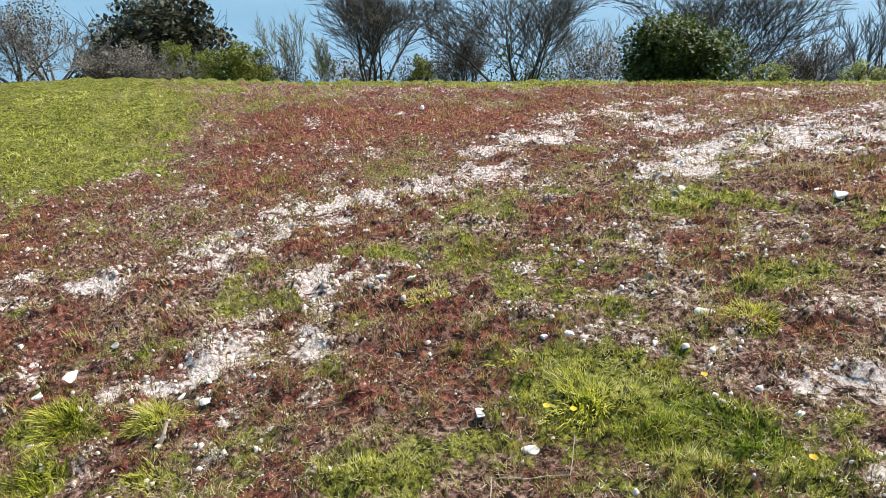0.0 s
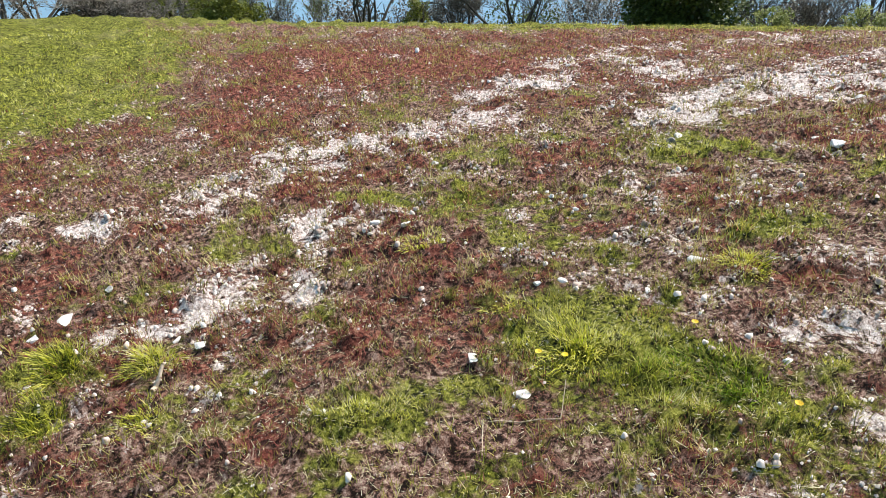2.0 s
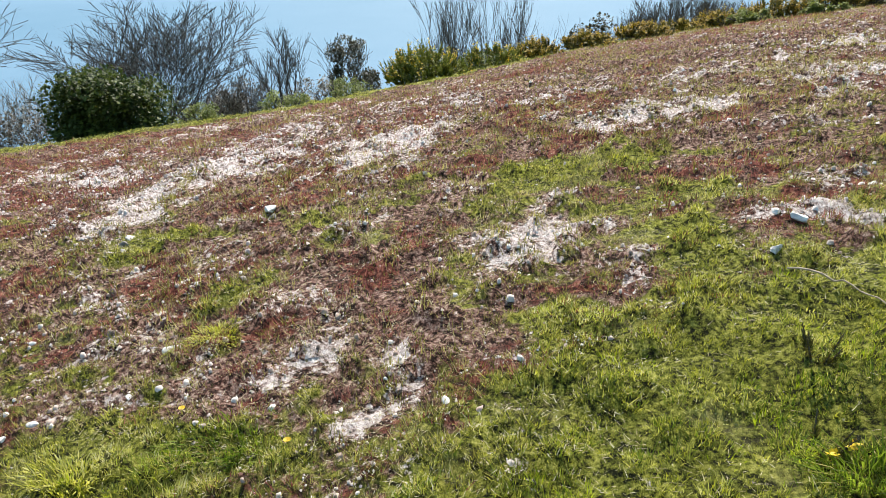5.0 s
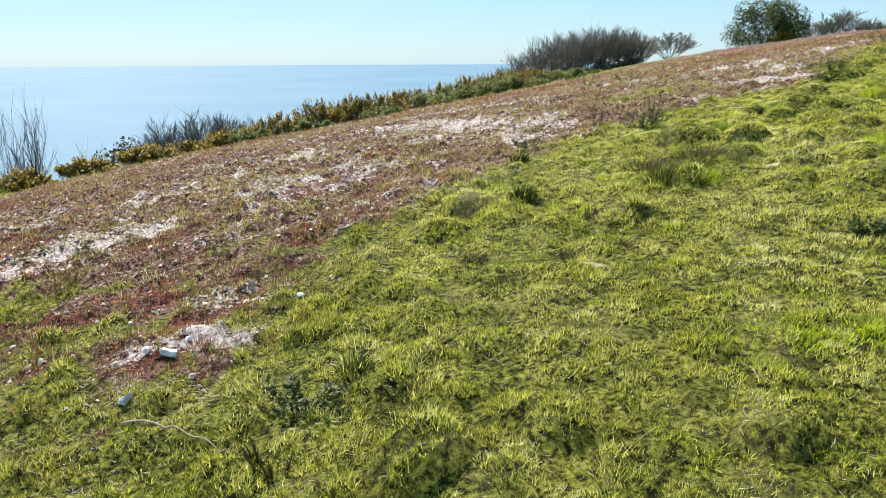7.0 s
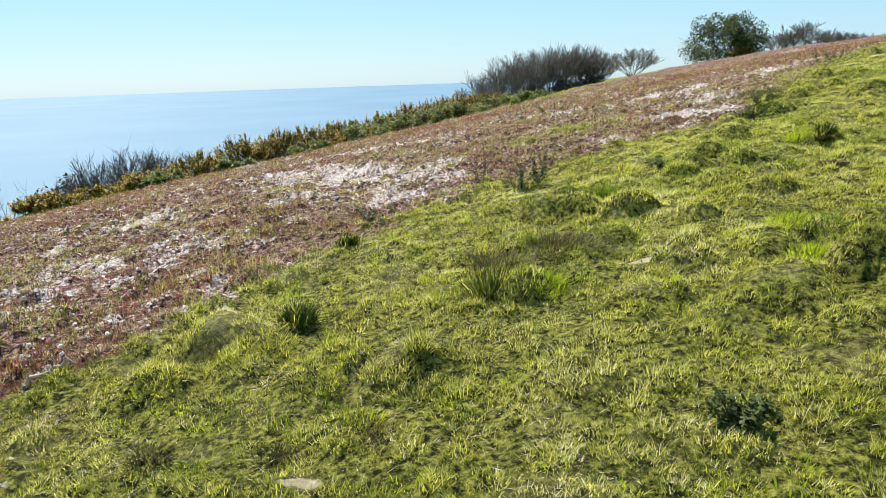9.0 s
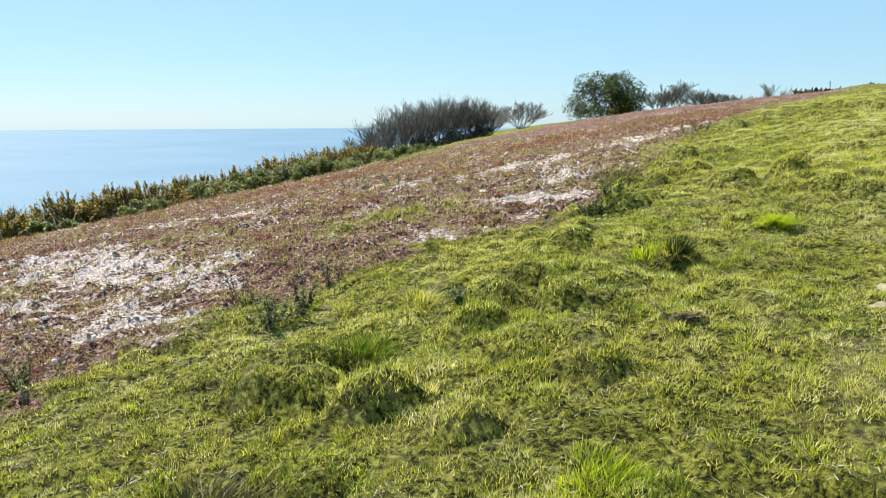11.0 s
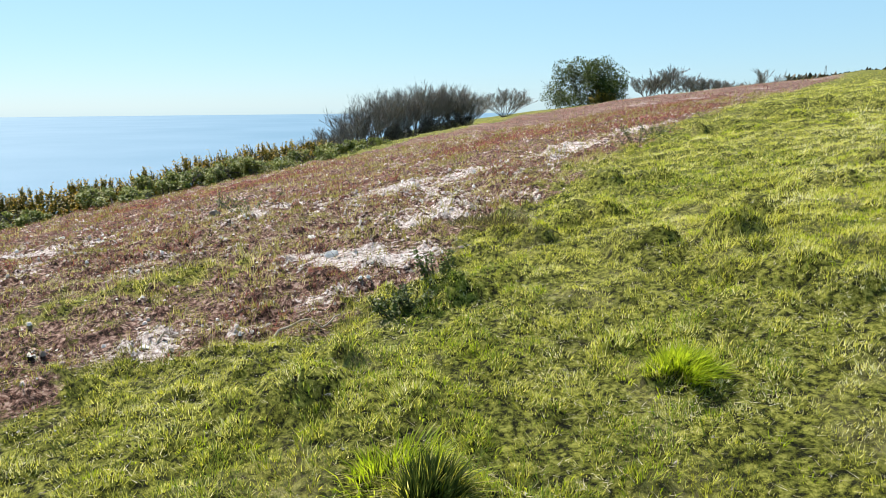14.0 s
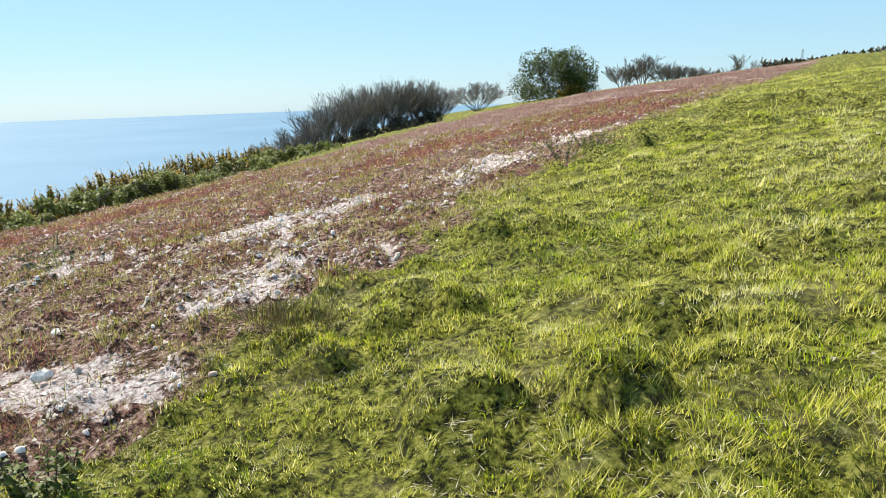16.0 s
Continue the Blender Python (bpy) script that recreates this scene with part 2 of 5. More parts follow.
def mixed(nodes, links, fac, a, b, mode="MIX"):
    m = nodes.new("ShaderNodeMix")
    m.data_type, m.blend_type = "RGBA", mode
    for value, socket in ((fac, m.inputs[0]), (a, m.inputs[6]), (b, m.inputs[7])):
        if isinstance(value, bpy.types.NodeSocket):
            links.new(value, socket)
        elif isinstance(value, tuple):
            socket.default_value = (*value, 1)
        else:
            socket.default_value = value
    return m.outputs[2]


def leafy(name, stops, thin=0.45, patch=1.2, rough=0.55):
    """Leaves and blades: a colour for each piece, patches of a larger size, and light that shines through."""
    m, n, l, b = material(name, rough)
    g = n.new("ShaderNodeNewGeometry")
    r = ramp(n, stops)
    big = noise_node(n, l, patch, 3.0)
    add = n.new("ShaderNodeMath")
    add.operation = "MULTIPLY_ADD"
    l.new(g.outputs["Random Per Island"], add.inputs[0])
    add.inputs[1].default_value = 0.55
    sub = n.new("ShaderNodeMath")
    sub.operation = "MULTIPLY_ADD"
    l.new(big.outputs[0], sub.inputs[0])
    sub.inputs[1].default_value, sub.inputs[2].default_value = 1.2, -0.83
    mid = noise_node(n, l, patch * 5, 2.0)
    two = n.new("ShaderNodeMath")
    two.operation = "MULTIPLY_ADD"
    l.new(mid.outputs[0], two.inputs[0])
    two.inputs[1].default_value = 0.9
    l.new(sub.outputs[0], two.inputs[2])
    l.new(two.outputs[0], add.inputs[2])
    l.new(add.outputs[0], r.inputs[0])
    l.new(r.outputs[0], b.inputs["Base Color"])
    t = n.new("ShaderNodeBsdfTranslucent")
    l.new(r.outputs[0], t.inputs[0])
    mx = n.new("ShaderNodeMixShader")
    mx.inputs[0].default_value = thin
    l.new(b.outputs[0], mx.inputs[1])
    l.new(t.outputs[0], mx.inputs[2])
    l.new(mx.outputs[0], n["Material Output"].inputs[0])
    return m


def grainy(name, dark, light, scale, rough=0.85, bump=0.3, size=0.01):
    m, n, l, b = material(name, rough)
    a = noise_node(n, l, scale, 6.0, 0.65)
    c = noise_node(n, l, scale * 7, 3.0)
    r = ramp(n, [(0.32, dark), (0.68, light)])
    l.new(a.outputs[0], r.inputs[0])
    col = mixed(n, l, 0.35, r.outputs[0], c.outputs["Color"], "OVERLAY")
    hs = n.new("ShaderNodeHueSaturation")
    hs.inputs["Saturation"].default_value = 0.85
    l.new(col, hs.inputs["Color"])
    l.new(hs.outputs[0], b.inputs["Base Color"])
    bp = n.new("ShaderNodeBump")
    bp.inputs["Strength"].default_value, bp.inputs["Distance"].default_value = bump, size
    l.new(c.outputs[0], bp.inputs["Height"])
    l.new(bp.outputs[0], b.inputs["Normal"])
    return m


def ground_material():
    m, n, l, b = material("hillside_soil", 0.95)
    b.inputs["Specular IOR Level"].default_value = 0.1

    def attr(name):
        a = n.new("ShaderNodeAttribute")
        a.attribute_name = name
        return a.outputs["Fac"]

    def sharpened(fac, scale, spread):
        t = noise_node(n, l, scale, 5.0, 0.7)
        a = n.new("ShaderNodeMath")
        a.operation = "SUBTRACT"
        l.new(t.outputs[0], a.inputs[0])
        a.inputs[1].default_value = 0.5
        c = n.new("ShaderNodeMath")
        c.operation = "MULTIPLY_ADD"
        l.new(a.outputs[0], c.inputs[0])
        c.inputs[1].default_value = spread
        l.new(fac, c.inputs[2])
        s = n.new("ShaderNodeMapRange")
        s.interpolation_type = "SMOOTHSTEP"
        s.inputs["From Min"].default_value, s.inputs["From Max"].default_value = 0.38, 0.62
        l.new(c.outputs[0], s.inputs["Value"])
        return s.outputs[0]

    # near-black stops: shaded gaps between clods, painted into the colour
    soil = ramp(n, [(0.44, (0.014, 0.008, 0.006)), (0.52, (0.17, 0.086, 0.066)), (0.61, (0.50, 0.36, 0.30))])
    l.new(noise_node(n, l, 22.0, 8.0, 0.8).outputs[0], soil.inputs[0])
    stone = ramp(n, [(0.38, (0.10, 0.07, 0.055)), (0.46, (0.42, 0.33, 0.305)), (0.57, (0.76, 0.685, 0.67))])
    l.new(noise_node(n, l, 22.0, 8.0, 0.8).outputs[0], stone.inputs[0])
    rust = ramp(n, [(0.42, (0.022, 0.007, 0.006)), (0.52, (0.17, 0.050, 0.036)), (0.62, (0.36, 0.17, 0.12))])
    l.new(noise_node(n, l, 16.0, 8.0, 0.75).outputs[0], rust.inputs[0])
    # the dark stop paints shade between the blades onto the turf
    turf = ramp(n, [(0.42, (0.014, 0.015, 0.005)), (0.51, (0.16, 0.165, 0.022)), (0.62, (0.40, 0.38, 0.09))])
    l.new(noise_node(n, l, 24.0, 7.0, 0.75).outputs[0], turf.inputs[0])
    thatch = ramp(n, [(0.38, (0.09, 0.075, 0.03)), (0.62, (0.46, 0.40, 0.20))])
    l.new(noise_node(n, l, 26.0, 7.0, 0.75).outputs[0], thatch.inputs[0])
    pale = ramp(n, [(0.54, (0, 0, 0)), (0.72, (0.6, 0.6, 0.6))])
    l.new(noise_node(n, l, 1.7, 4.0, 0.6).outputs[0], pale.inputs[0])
    turf_and_shade = mixed(n, l, pale.outputs[0], turf.outputs[0], thatch.outputs[0])
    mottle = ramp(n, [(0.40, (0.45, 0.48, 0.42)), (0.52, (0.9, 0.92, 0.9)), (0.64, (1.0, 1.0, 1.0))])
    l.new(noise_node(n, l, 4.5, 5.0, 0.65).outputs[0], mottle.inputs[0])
    turf_and_shade = mixed(n, l, 0.85, turf_and_shade, mottle.outputs[0], "MULTIPLY")
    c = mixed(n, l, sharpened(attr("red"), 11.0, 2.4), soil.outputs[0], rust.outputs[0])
    c = mixed(n, l, sharpened(attr("green"), 9.0, 1.0), c, turf_and_shade)
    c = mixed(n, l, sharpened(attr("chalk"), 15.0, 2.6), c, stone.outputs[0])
    mud = ramp(n, [(0.3, (0.40, 0.33, 0.20)), (0.7, (0.62, 0.54, 0.37))])
    l.new(noise_node(n, l, 14.0, 6.0, 0.7).outputs[0], mud.inputs[0])
    c = mixed(n, l, sharpened(attr("clay"), 14.0, 0.8), c, mud.outputs[0])
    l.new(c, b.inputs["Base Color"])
    bp = n.new("ShaderNodeBump")
    bp.inputs["Strength"].default_value, bp.inputs["Distance"].default_value = 1.0, 0.05
    l.new(noise_node(n, l, 24.0, 9.0, 0.75).outputs[0], bp.inputs["Height"])
    l.new(bp.outputs[0], b.inputs["Normal"])
    return m


def sea_material():
    m, n, l, b = material("sea_water", 0.6)
    r = ramp(n, [(0.35, (0.115, 0.205, 0.29)), (0.65, (0.14, 0.23, 0.32))])
    t = noise_node(n, l, 0.004, 4.0)
    l.new(t.outputs[0], r.inputs[0])
    l.new(r.outputs[0], b.inputs["Base Color"])
    b.inputs["Specular IOR Level"].default_value = 0.04
    w = noise_node(n, l, 0.6, 6.0, 0.7)
    bp = n.new("ShaderNodeBump")
    bp.inputs["Strength"].default_value, bp.inputs["Distance"].default_value = 0.25, 0.5
    l.new(w.outputs[0], bp.inputs["Height"])
    l.new(bp.outputs[0], b.inputs["Normal"])
    return m


M_GROUND, M_SEA = ground_material(), sea_material()
# the darkest stop also colours in the shaded sides of hummocks
M_GRASS = leafy("meadow_grass", [(0.0, (0.026, 0.038, 0.007)), (0.2, (0.14, 0.165, 0.013)), (0.4, (0.45, 0.45, 0.03)), (0.64, (0.70, 0.65, 0.15)), (1.0, (0.80, 0.75, 0.52))], 0.54, 0.8)
M_BRIGHT = leafy("fresh_yellow_green_grass", [(0.0, (0.10, 0.15, 0.008)), (0.5, (0.38, 0.47, 0.015)), (1.0, (0.62, 0.66, 0.05))], 0.6, 2.0)
M_DRY = leafy("dry_field_grass", [(0.0, (0.026, 0.026, 0.009)), (0.28, (0.14, 0.135, 0.022)), (0.6, (0.38, 0.34, 0.07)), (1.0, (0.66, 0.56, 0.32))], 0.5, 1.6)
M_LUSH = leafy("lush_grass", [(0.0, (0.02, 0.045, 0.008)), (0.5, (0.16, 0.24, 0.014)), (1.0, (0.44, 0.50, 0.05))], 0.5, 2.0)
M_SORREL = leafy("red_sorrel", [(0.0, (0.07, 0.014, 0.012)), (0.45, (0.24, 0.068, 0.054)), (0.8, (0.42, 0.16, 0.12)), (1.0, (0.46, 0.27, 0.17))], 0.35, 1.4)
M_HEDGE = leafy("bush_leaves", [(0.0, (0.02, 0.032, 0.010)), (0.5, (0.055, 0.08, 0.016)), (1.0, (0.14, 0.17, 0.03))], 0.3, 1.5)
M_OLIVE = leafy("olive_leaves", [(0.0, (0.05, 0.06, 0.010)), (0.5, (0.13, 0.15, 0.02)), (1.0, (0.25, 0.26, 0.04))], 0.35, 1.5)
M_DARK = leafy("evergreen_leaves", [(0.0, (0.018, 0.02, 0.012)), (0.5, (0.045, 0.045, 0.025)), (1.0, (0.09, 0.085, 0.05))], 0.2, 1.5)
M_BRAMBLE = leafy("bramble_leaves", [(0.0, (0.05, 0.07, 0.015)), (0.5, (0.16, 0.19, 0.035)), (1.0, (0.33, 0.33, 0.10))], 0.4, 1.2)
M_GORSE = leafy("gorse_needles", [(0.0, (0.03, 0.032, 0.008)), (0.5, (0.11, 0.10, 0.018)), (1.0, (0.26, 0.21, 0.035))], 0.3, 2.0)
M_YELLOW = leafy("yellow_blossom", [(0.0, (0.45, 0.26, 0.01)), (0.5, (0.62, 0.42, 0.02)), (1.0, (0.75, 0.58, 0.04))], 0.3, 2.0)
M_BLOOM = leafy("old_gorse_blossom", [(0.0, (0.22, 0.12, 0.015)), (0.5, (0.42, 0.27, 0.02)), (1.0, (0.56, 0.40, 0.03))], 0.3, 2.0)
# weed leaves; the same dark green is the painted shade in grass
M_WEED_SHADE = leafy("weed_leaves_and_grass_shade", [(0.0, (0.02, 0.032, 0.008)), (0.5, (0.06, 0.085, 0.015)), (1.0, (0.16, 0.18, 0.04))], 0.35, 3.0)
M_GREY = leafy("grey_twigs", [(0.0, (0.05, 0.042, 0.034)), (0.5, (0.13, 0.11, 0.09)), (1.0, (0.26, 0.225, 0.18))], 0.15, 1.5)
M_BROWN = leafy("brown_turf", [(0.0, (0.035, 0.028, 0.012)), (0.5, (0.11, 0.09, 0.035)), (1.0, (0.28, 0.22, 0.09))], 0.35, 2.0)
M_BARK = grainy("grey_bark", (0.055, 0.045, 0.038), (0.17, 0.145, 0.125), 6.0)
M_TWIG = grainy("pale_twigs", (0.13, 0.11, 0.095), (0.30, 0.26, 0.225), 9.0)
M_BLACKWOOD = grainy("dark_twigs", (0.035, 0.03, 0.026), (0.10, 0.085, 0.07), 9.0)
M_STICK = grainy("dead_stick", (0.24, 0.17, 0.11), (0.52, 0.41, 0.30), 30.0)
M_CHALK = grainy("chalk_stone", (0.48, 0.44, 0.42), (0.74, 0.70, 0.68), 14.0, 0.9, 0.6, 0.006)
M_PEBBLE = grainy("chalk_pebble", (0.27, 0.20, 0.16), (0.63, 0.56, 0.52), 5.0, 0.9, 0.4, 0.003)
M_FLINT = grainy("grey_flint", (0.05, 0.044, 0.04), (0.26, 0.22, 0.19), 12.0, 0.6, 0.4, 0.005)
M_CLAY = grainy("pale_clay", (0.42, 0.35, 0.22), (0.62, 0.54, 0.38), 12.0, 0.9, 0.4, 0.008)
M_STEEL, _n, _l, _b = material("grey_steel", 0.5)
_b.inputs["Base Color"].default_value = (0.30, 0.32, 0.34, 1)


# ---- building ----
def mesh_of(name, verts, faces, mat, smooth_faces=False):
    """A mesh from an array of corners and arrays of faces (one array for each number of corners)."""
    me = bpy.data.meshes.new(name)
    verts = np.asarray(verts, np.float32).reshape(-1, 3)
    faces = [np.asarray(f, np.int32) for f in faces if len(f)]
    me.vertices.add(len(verts))
    me.vertices.foreach_set("co", verts.ravel())
    sizes = np.concatenate([np.full(len(f), f.shape[1], np.int32) for f in faces])
    corners = np.concatenate([f.ravel() for f in faces])
    me.loops.add(len(corners))
    me.loops.foreach_set("vertex_index", corners)
    me.polygons.add(len(sizes))
    me.polygons.foreach_set("loop_start", np.concatenate([[0], np.cumsum(sizes)[:-1]]).astype(np.int32))
    me.update(calc_edges=True)
    if smooth_faces:
        me.polygons.foreach_set("use_smooth", np.ones(len(sizes), bool))
    me.materials.append(mat)
    return me


def part(name, me, parent, label=""):
    ob = new(name, me)
    ob.parent = parent
    if name in ("dead_skirt", "shade_core", "framework", "twig_spray"):
        ob["kind"] = "stuff"
    if label:
        ob["label"] = label
    return ob


def thing(name, x, y, label, category, group="", sink=0.0, turn=0.0):
    ob = new(name)
    ob.matrix_basis = pose(x, y, float(height(x, y)) - sink, 0, 0, turn)
    ob.empty_display_size = 0.1
    return tagged(ob, label, category, group)


def axes(d):
    d = d / np.maximum(np.linalg.norm(d, axis=1), 1e-9)[:, None]
    ref = np.where(np.abs(d[:, 2:3]) > 0.9, [[1.0, 0, 0]], [[0, 0, 1.0]])
    u = np.cross(d, ref)
    u /= np.linalg.norm(u, axis=1)[:, None]
    return u, np.cross(d, u)


def tubes(segs, sides=5):
    """Tapered tubes from rows of (start, end, start radius, end radius)."""
    s = np.asarray(segs, float)
    a, b, ra, rb = s[:, 0:3], s[:, 3:6], s[:, 6], s[:, 7]
    u, v = axes(b - a)
    ang = np.arange(sides) * 2 * np.pi / sides
    ring = np.cos(ang)[None, :, None] * u[:, None] + np.sin(ang)[None, :, None] * v[:, None]
    verts = np.concatenate([a[:, None] + ring * ra[:, None, None], b[:, None] + ring * rb[:, None, None]], 1)
    base = np.arange(len(s))[:, None] * 2 * sides
    k = np.arange(sides)
    quads = np.stack([base + k, base + (k + 1) % sides, base + sides + (k + 1) % sides, base + sides + k], 2).reshape(-1, 4)
    return verts.reshape(-1, 3), quads


def blades(p, tall, wide, r, lean=0.5, bend=True, toward=None):
    """Grass blades at the points p: a bent strip that ends in a tip, or a single spike."""
    n = len(p)
    turn = r.uniform(0, 2 * np.pi, n)
    d = np.stack([np.cos(turn), np.sin(turn), np.zeros(n)], 1)
    side = np.stack([-np.sin(turn), np.cos(turn), np.zeros(n)], 1) * (wide / 2)[:, None]
    out = d * (tall * r.uniform(0.1, 1.0, n) * lean)[:, None]
    if toward is not None:
        out = out + toward
    up = np.stack([np.zeros(n), np.zeros(n), tall], 1)
    if not bend:
        v = np.stack([p - side, p + side, p + up + out], 1)
        return v.reshape(-1, 3), [np.arange(3 * n).reshape(-1, 3)]
    mid = p + 0.5 * up + 0.3 * out
    tip = p + up * r.uniform(0.7, 1.0, n)[:, None] + out
    v = np.stack([p, mid + side, tip, mid - side], 1)
    k = np.arange(n)[:, None] * 4
    return v.reshape(-1, 3), [k + np.array([0, 1, 3]), k + np.array([3, 1, 2])]


def leaves(p, size, r, flat=0.0):
    """Small leaves, each a diamond folded along its rib, at the points p."""
    n = len(p)
    d = r.normal(size=(n, 3))
    d[:, 2] *= 1 - flat
    u, v = axes(d)
    d = d / np.linalg.norm(d, axis=1)[:, None] * size[:, None]
    w = u * (size * 0.36)[:, None]
    q = v * (size * 0.12)[:, None]
    verts = np.stack([p, p + 0.5 * d + w + q, p + d, p + 0.5 * d - w + q], 1)
    k = np.arange(n)[:, None] * 4
    return verts.reshape(-1, 3), [k + np.array([0, 1, 2]), k + np.array([0, 2, 3])]


def joined(pieces):
    """Several (corners, faces) pairs as one."""
    verts, faces, at = [], {}, 0
    for v, fs in pieces:
        verts.append(v)
        for f in fs:
            faces.setdefault(f.shape[1], []).append(f + at)
        at += len(v)
    return np.concatenate(verts), [np.concatenate(f) for f in faces.values()]


# ---- ground and sea ----
def spread(lo, hi, step, far):
    """Grid lines that are close from lo to hi, a little wider for 12 m beyond, then quickly wider."""
    core = list(np.arange(lo, hi + step / 2, step))
    for way in (1, -1):
        w, v = step, core[-1] if way > 0 else core[0]
        edge, added = v, []
        while abs(v - edge) < far:
            w *= 1.035 if abs(v - edge) < 12 else 1.22
            v += way * w
            added.append(v)
        core = core + added if way > 0 else added[::-1] + core
    return np.array(core)


def build_ground():
    xs, ys = spread(-6.5, 9.5, 0.065, 1500), spread(-4, 15, 0.065, 1500)
    gx, gy = np.meshgrid(xs, ys)
    z = height(gx, gy)
    n, m = len(ys), len(xs)
    i = (np.arange(n - 1)[:, None] * m + np.arange(m - 1)).ravel()
    me = mesh_of("ground", np.stack([gx, gy, z], 2), [np.stack([i, i + 1, i + m + 1, i + m], 1)], M_GROUND, True)
    for name, values in zip(("chalk", "red", "green", "clay"), (*cover(gx, gy), blots(CLAY, gx, gy))):
        me.attributes.new(name, "FLOAT", "POINT").data.foreach_set("value", values.astype(np.float32).ravel())
    tagged(new("ground", me), "chalky hillside of grass, red sorrel and bare stony soil", "ground", kind="structure")
    bm = bmesh.new()
    bmesh.ops.create_circle(bm, cap_ends=True, segments=128, radius=4700)
    sea = bpy.data.meshes.new("water")
    bm.to_mesh(sea)
    bm.free()
    sea.materials.append(M_SEA)
    ob = tagged(new("water", sea), "pale blue hazy sea below the hill", "sea", kind="structure")
    ob.location.z = SEA


build_ground()


# ---- trees and bushes ----
def grow(r, stems, tall, wide, levels, spread_angle, thick, kids=3, fine=0.006):
    """Branches of a bare tree as tube rows: the limbs, and the fine twigs."""
    limbs, twigs = [], []

    def branch(p, d, length, radius, level):
        steps = 4 if level < 2 else 3 if level < levels else 2
        for s in range(steps):
            q = p + d * length / steps
            r2 = max(radius * (0.80 if level < levels else 0.6), fine)
            (limbs if level < 2 else twigs).append((*p, *q, radius, r2))
            if level < levels and (s > 0 or level > 0):
                for _ in range(kids if s == steps - 1 else max(1, kids - 1)):
                    k = Vector(r.normal(size=3)).normalized()
                    nd = (d * 1.0 + k * spread_angle + Vector((0, 0, 0.22))).normalized()
                    branch(q, nd, length * r.uniform(0.42, 0.62), r2 * 0.62, level + 1)
            p, radius = q, r2
            d = (d + Vector(r.normal(size=3)) * 0.10 + Vector((0, 0, 0.05))).normalized()

    for i in range(stems):
        a = 2 * math.pi * (i + r.uniform(0, 0.8)) / stems
        out = wide * r.uniform(0.05, 1.0) / tall * 1.1
        d = Vector((math.cos(a) * out, math.sin(a) * out, 1)).normalized()
        branch(Vector((math.cos(a), math.sin(a), 0)) * thick * 2.0 * min(1, stems - 1), d, tall * r.uniform(0.52, 0.66), thick * r.uniform(0.7, 1.1), 0)
    return limbs, twigs


def fitted(limbs, twigs, tall, wide):
    """Scales the branches to the tree's height and half width."""
    s = np.asarray(limbs + twigs)
    top = np.percentile(s[:, 5], 97.5)
    reach_out = np.percentile(np.hypot(s[:, 3], s[:, 4]), 91)
    s[:, [2, 5]] *= tall / top
    s[:, [0, 1, 3, 4]] *= wide / reach_out
    return s[:len(limbs)], s[len(limbs):]


def bare_tree(name, x, y, tall, wide, label, category="tree", seed=1, stems=4, levels=3, mat=None, twig=None, thick=0.06, kids=2, angle=0.55, group="", buds=None, fine=0.006):
    r = np.random.default_rng(seed)
    ob = thing(name, x, y, label, category, group, 0.15)
    limbs, twigs = fitted(*grow(r, stems, tall, wide, levels, angle, thick, kids, fine), tall, wide)
    v, f = tubes(limbs, 6)
    part("trunk", mesh_of("trunk", v, [f], mat or M_BARK, True), ob)
    v, f = tubes(twigs, 3)
    part("crown", mesh_of("crown", v, [f], twig or mat or M_BARK), ob)
    n = min(3000, int(1.2 * len(twigs)))
    k = r.integers(0, len(twigs), n)
    start, d = twigs[k, 0:3] + (twigs[k, 3:6] - twigs[k, 0:3]) * r.uniform(0, 1, (n, 1)), twigs[k, 3:6] - twigs[k, 0:3]
    d = d / np.maximum(np.linalg.norm(d, axis=1), 1e-6)[:, None] + r.normal(0, 0.28, (n, 3)) + np.array([0, 0, 0.22])
    w = np.cross(d, r.normal(size=(n, 3)))
    w = w / np.maximum(np.linalg.norm(w, axis=1), 1e-6)[:, None] * fine * 0.65
    v = np.stack([start - w, start + w, start + d * (tall * r.uniform(0.04, 0.13, n))[:, None]], 1)
    part("twig_spray", mesh_of("twig_spray", v, [np.arange(3 * n).reshape(-1, 3)], twig or mat or M_BARK), ob)
    if buds:
        p = twigs[r.integers(0, len(twigs), 1500), 3:6] + r.normal(0, 0.04, (1500, 3))
        v, fs = leaves(p, r.uniform(0.03, 0.06, len(p)), r)
        part("young_foliage", mesh_of("young_foliage", v, fs, buds), ob, "small pale green young leaves")
    return ob


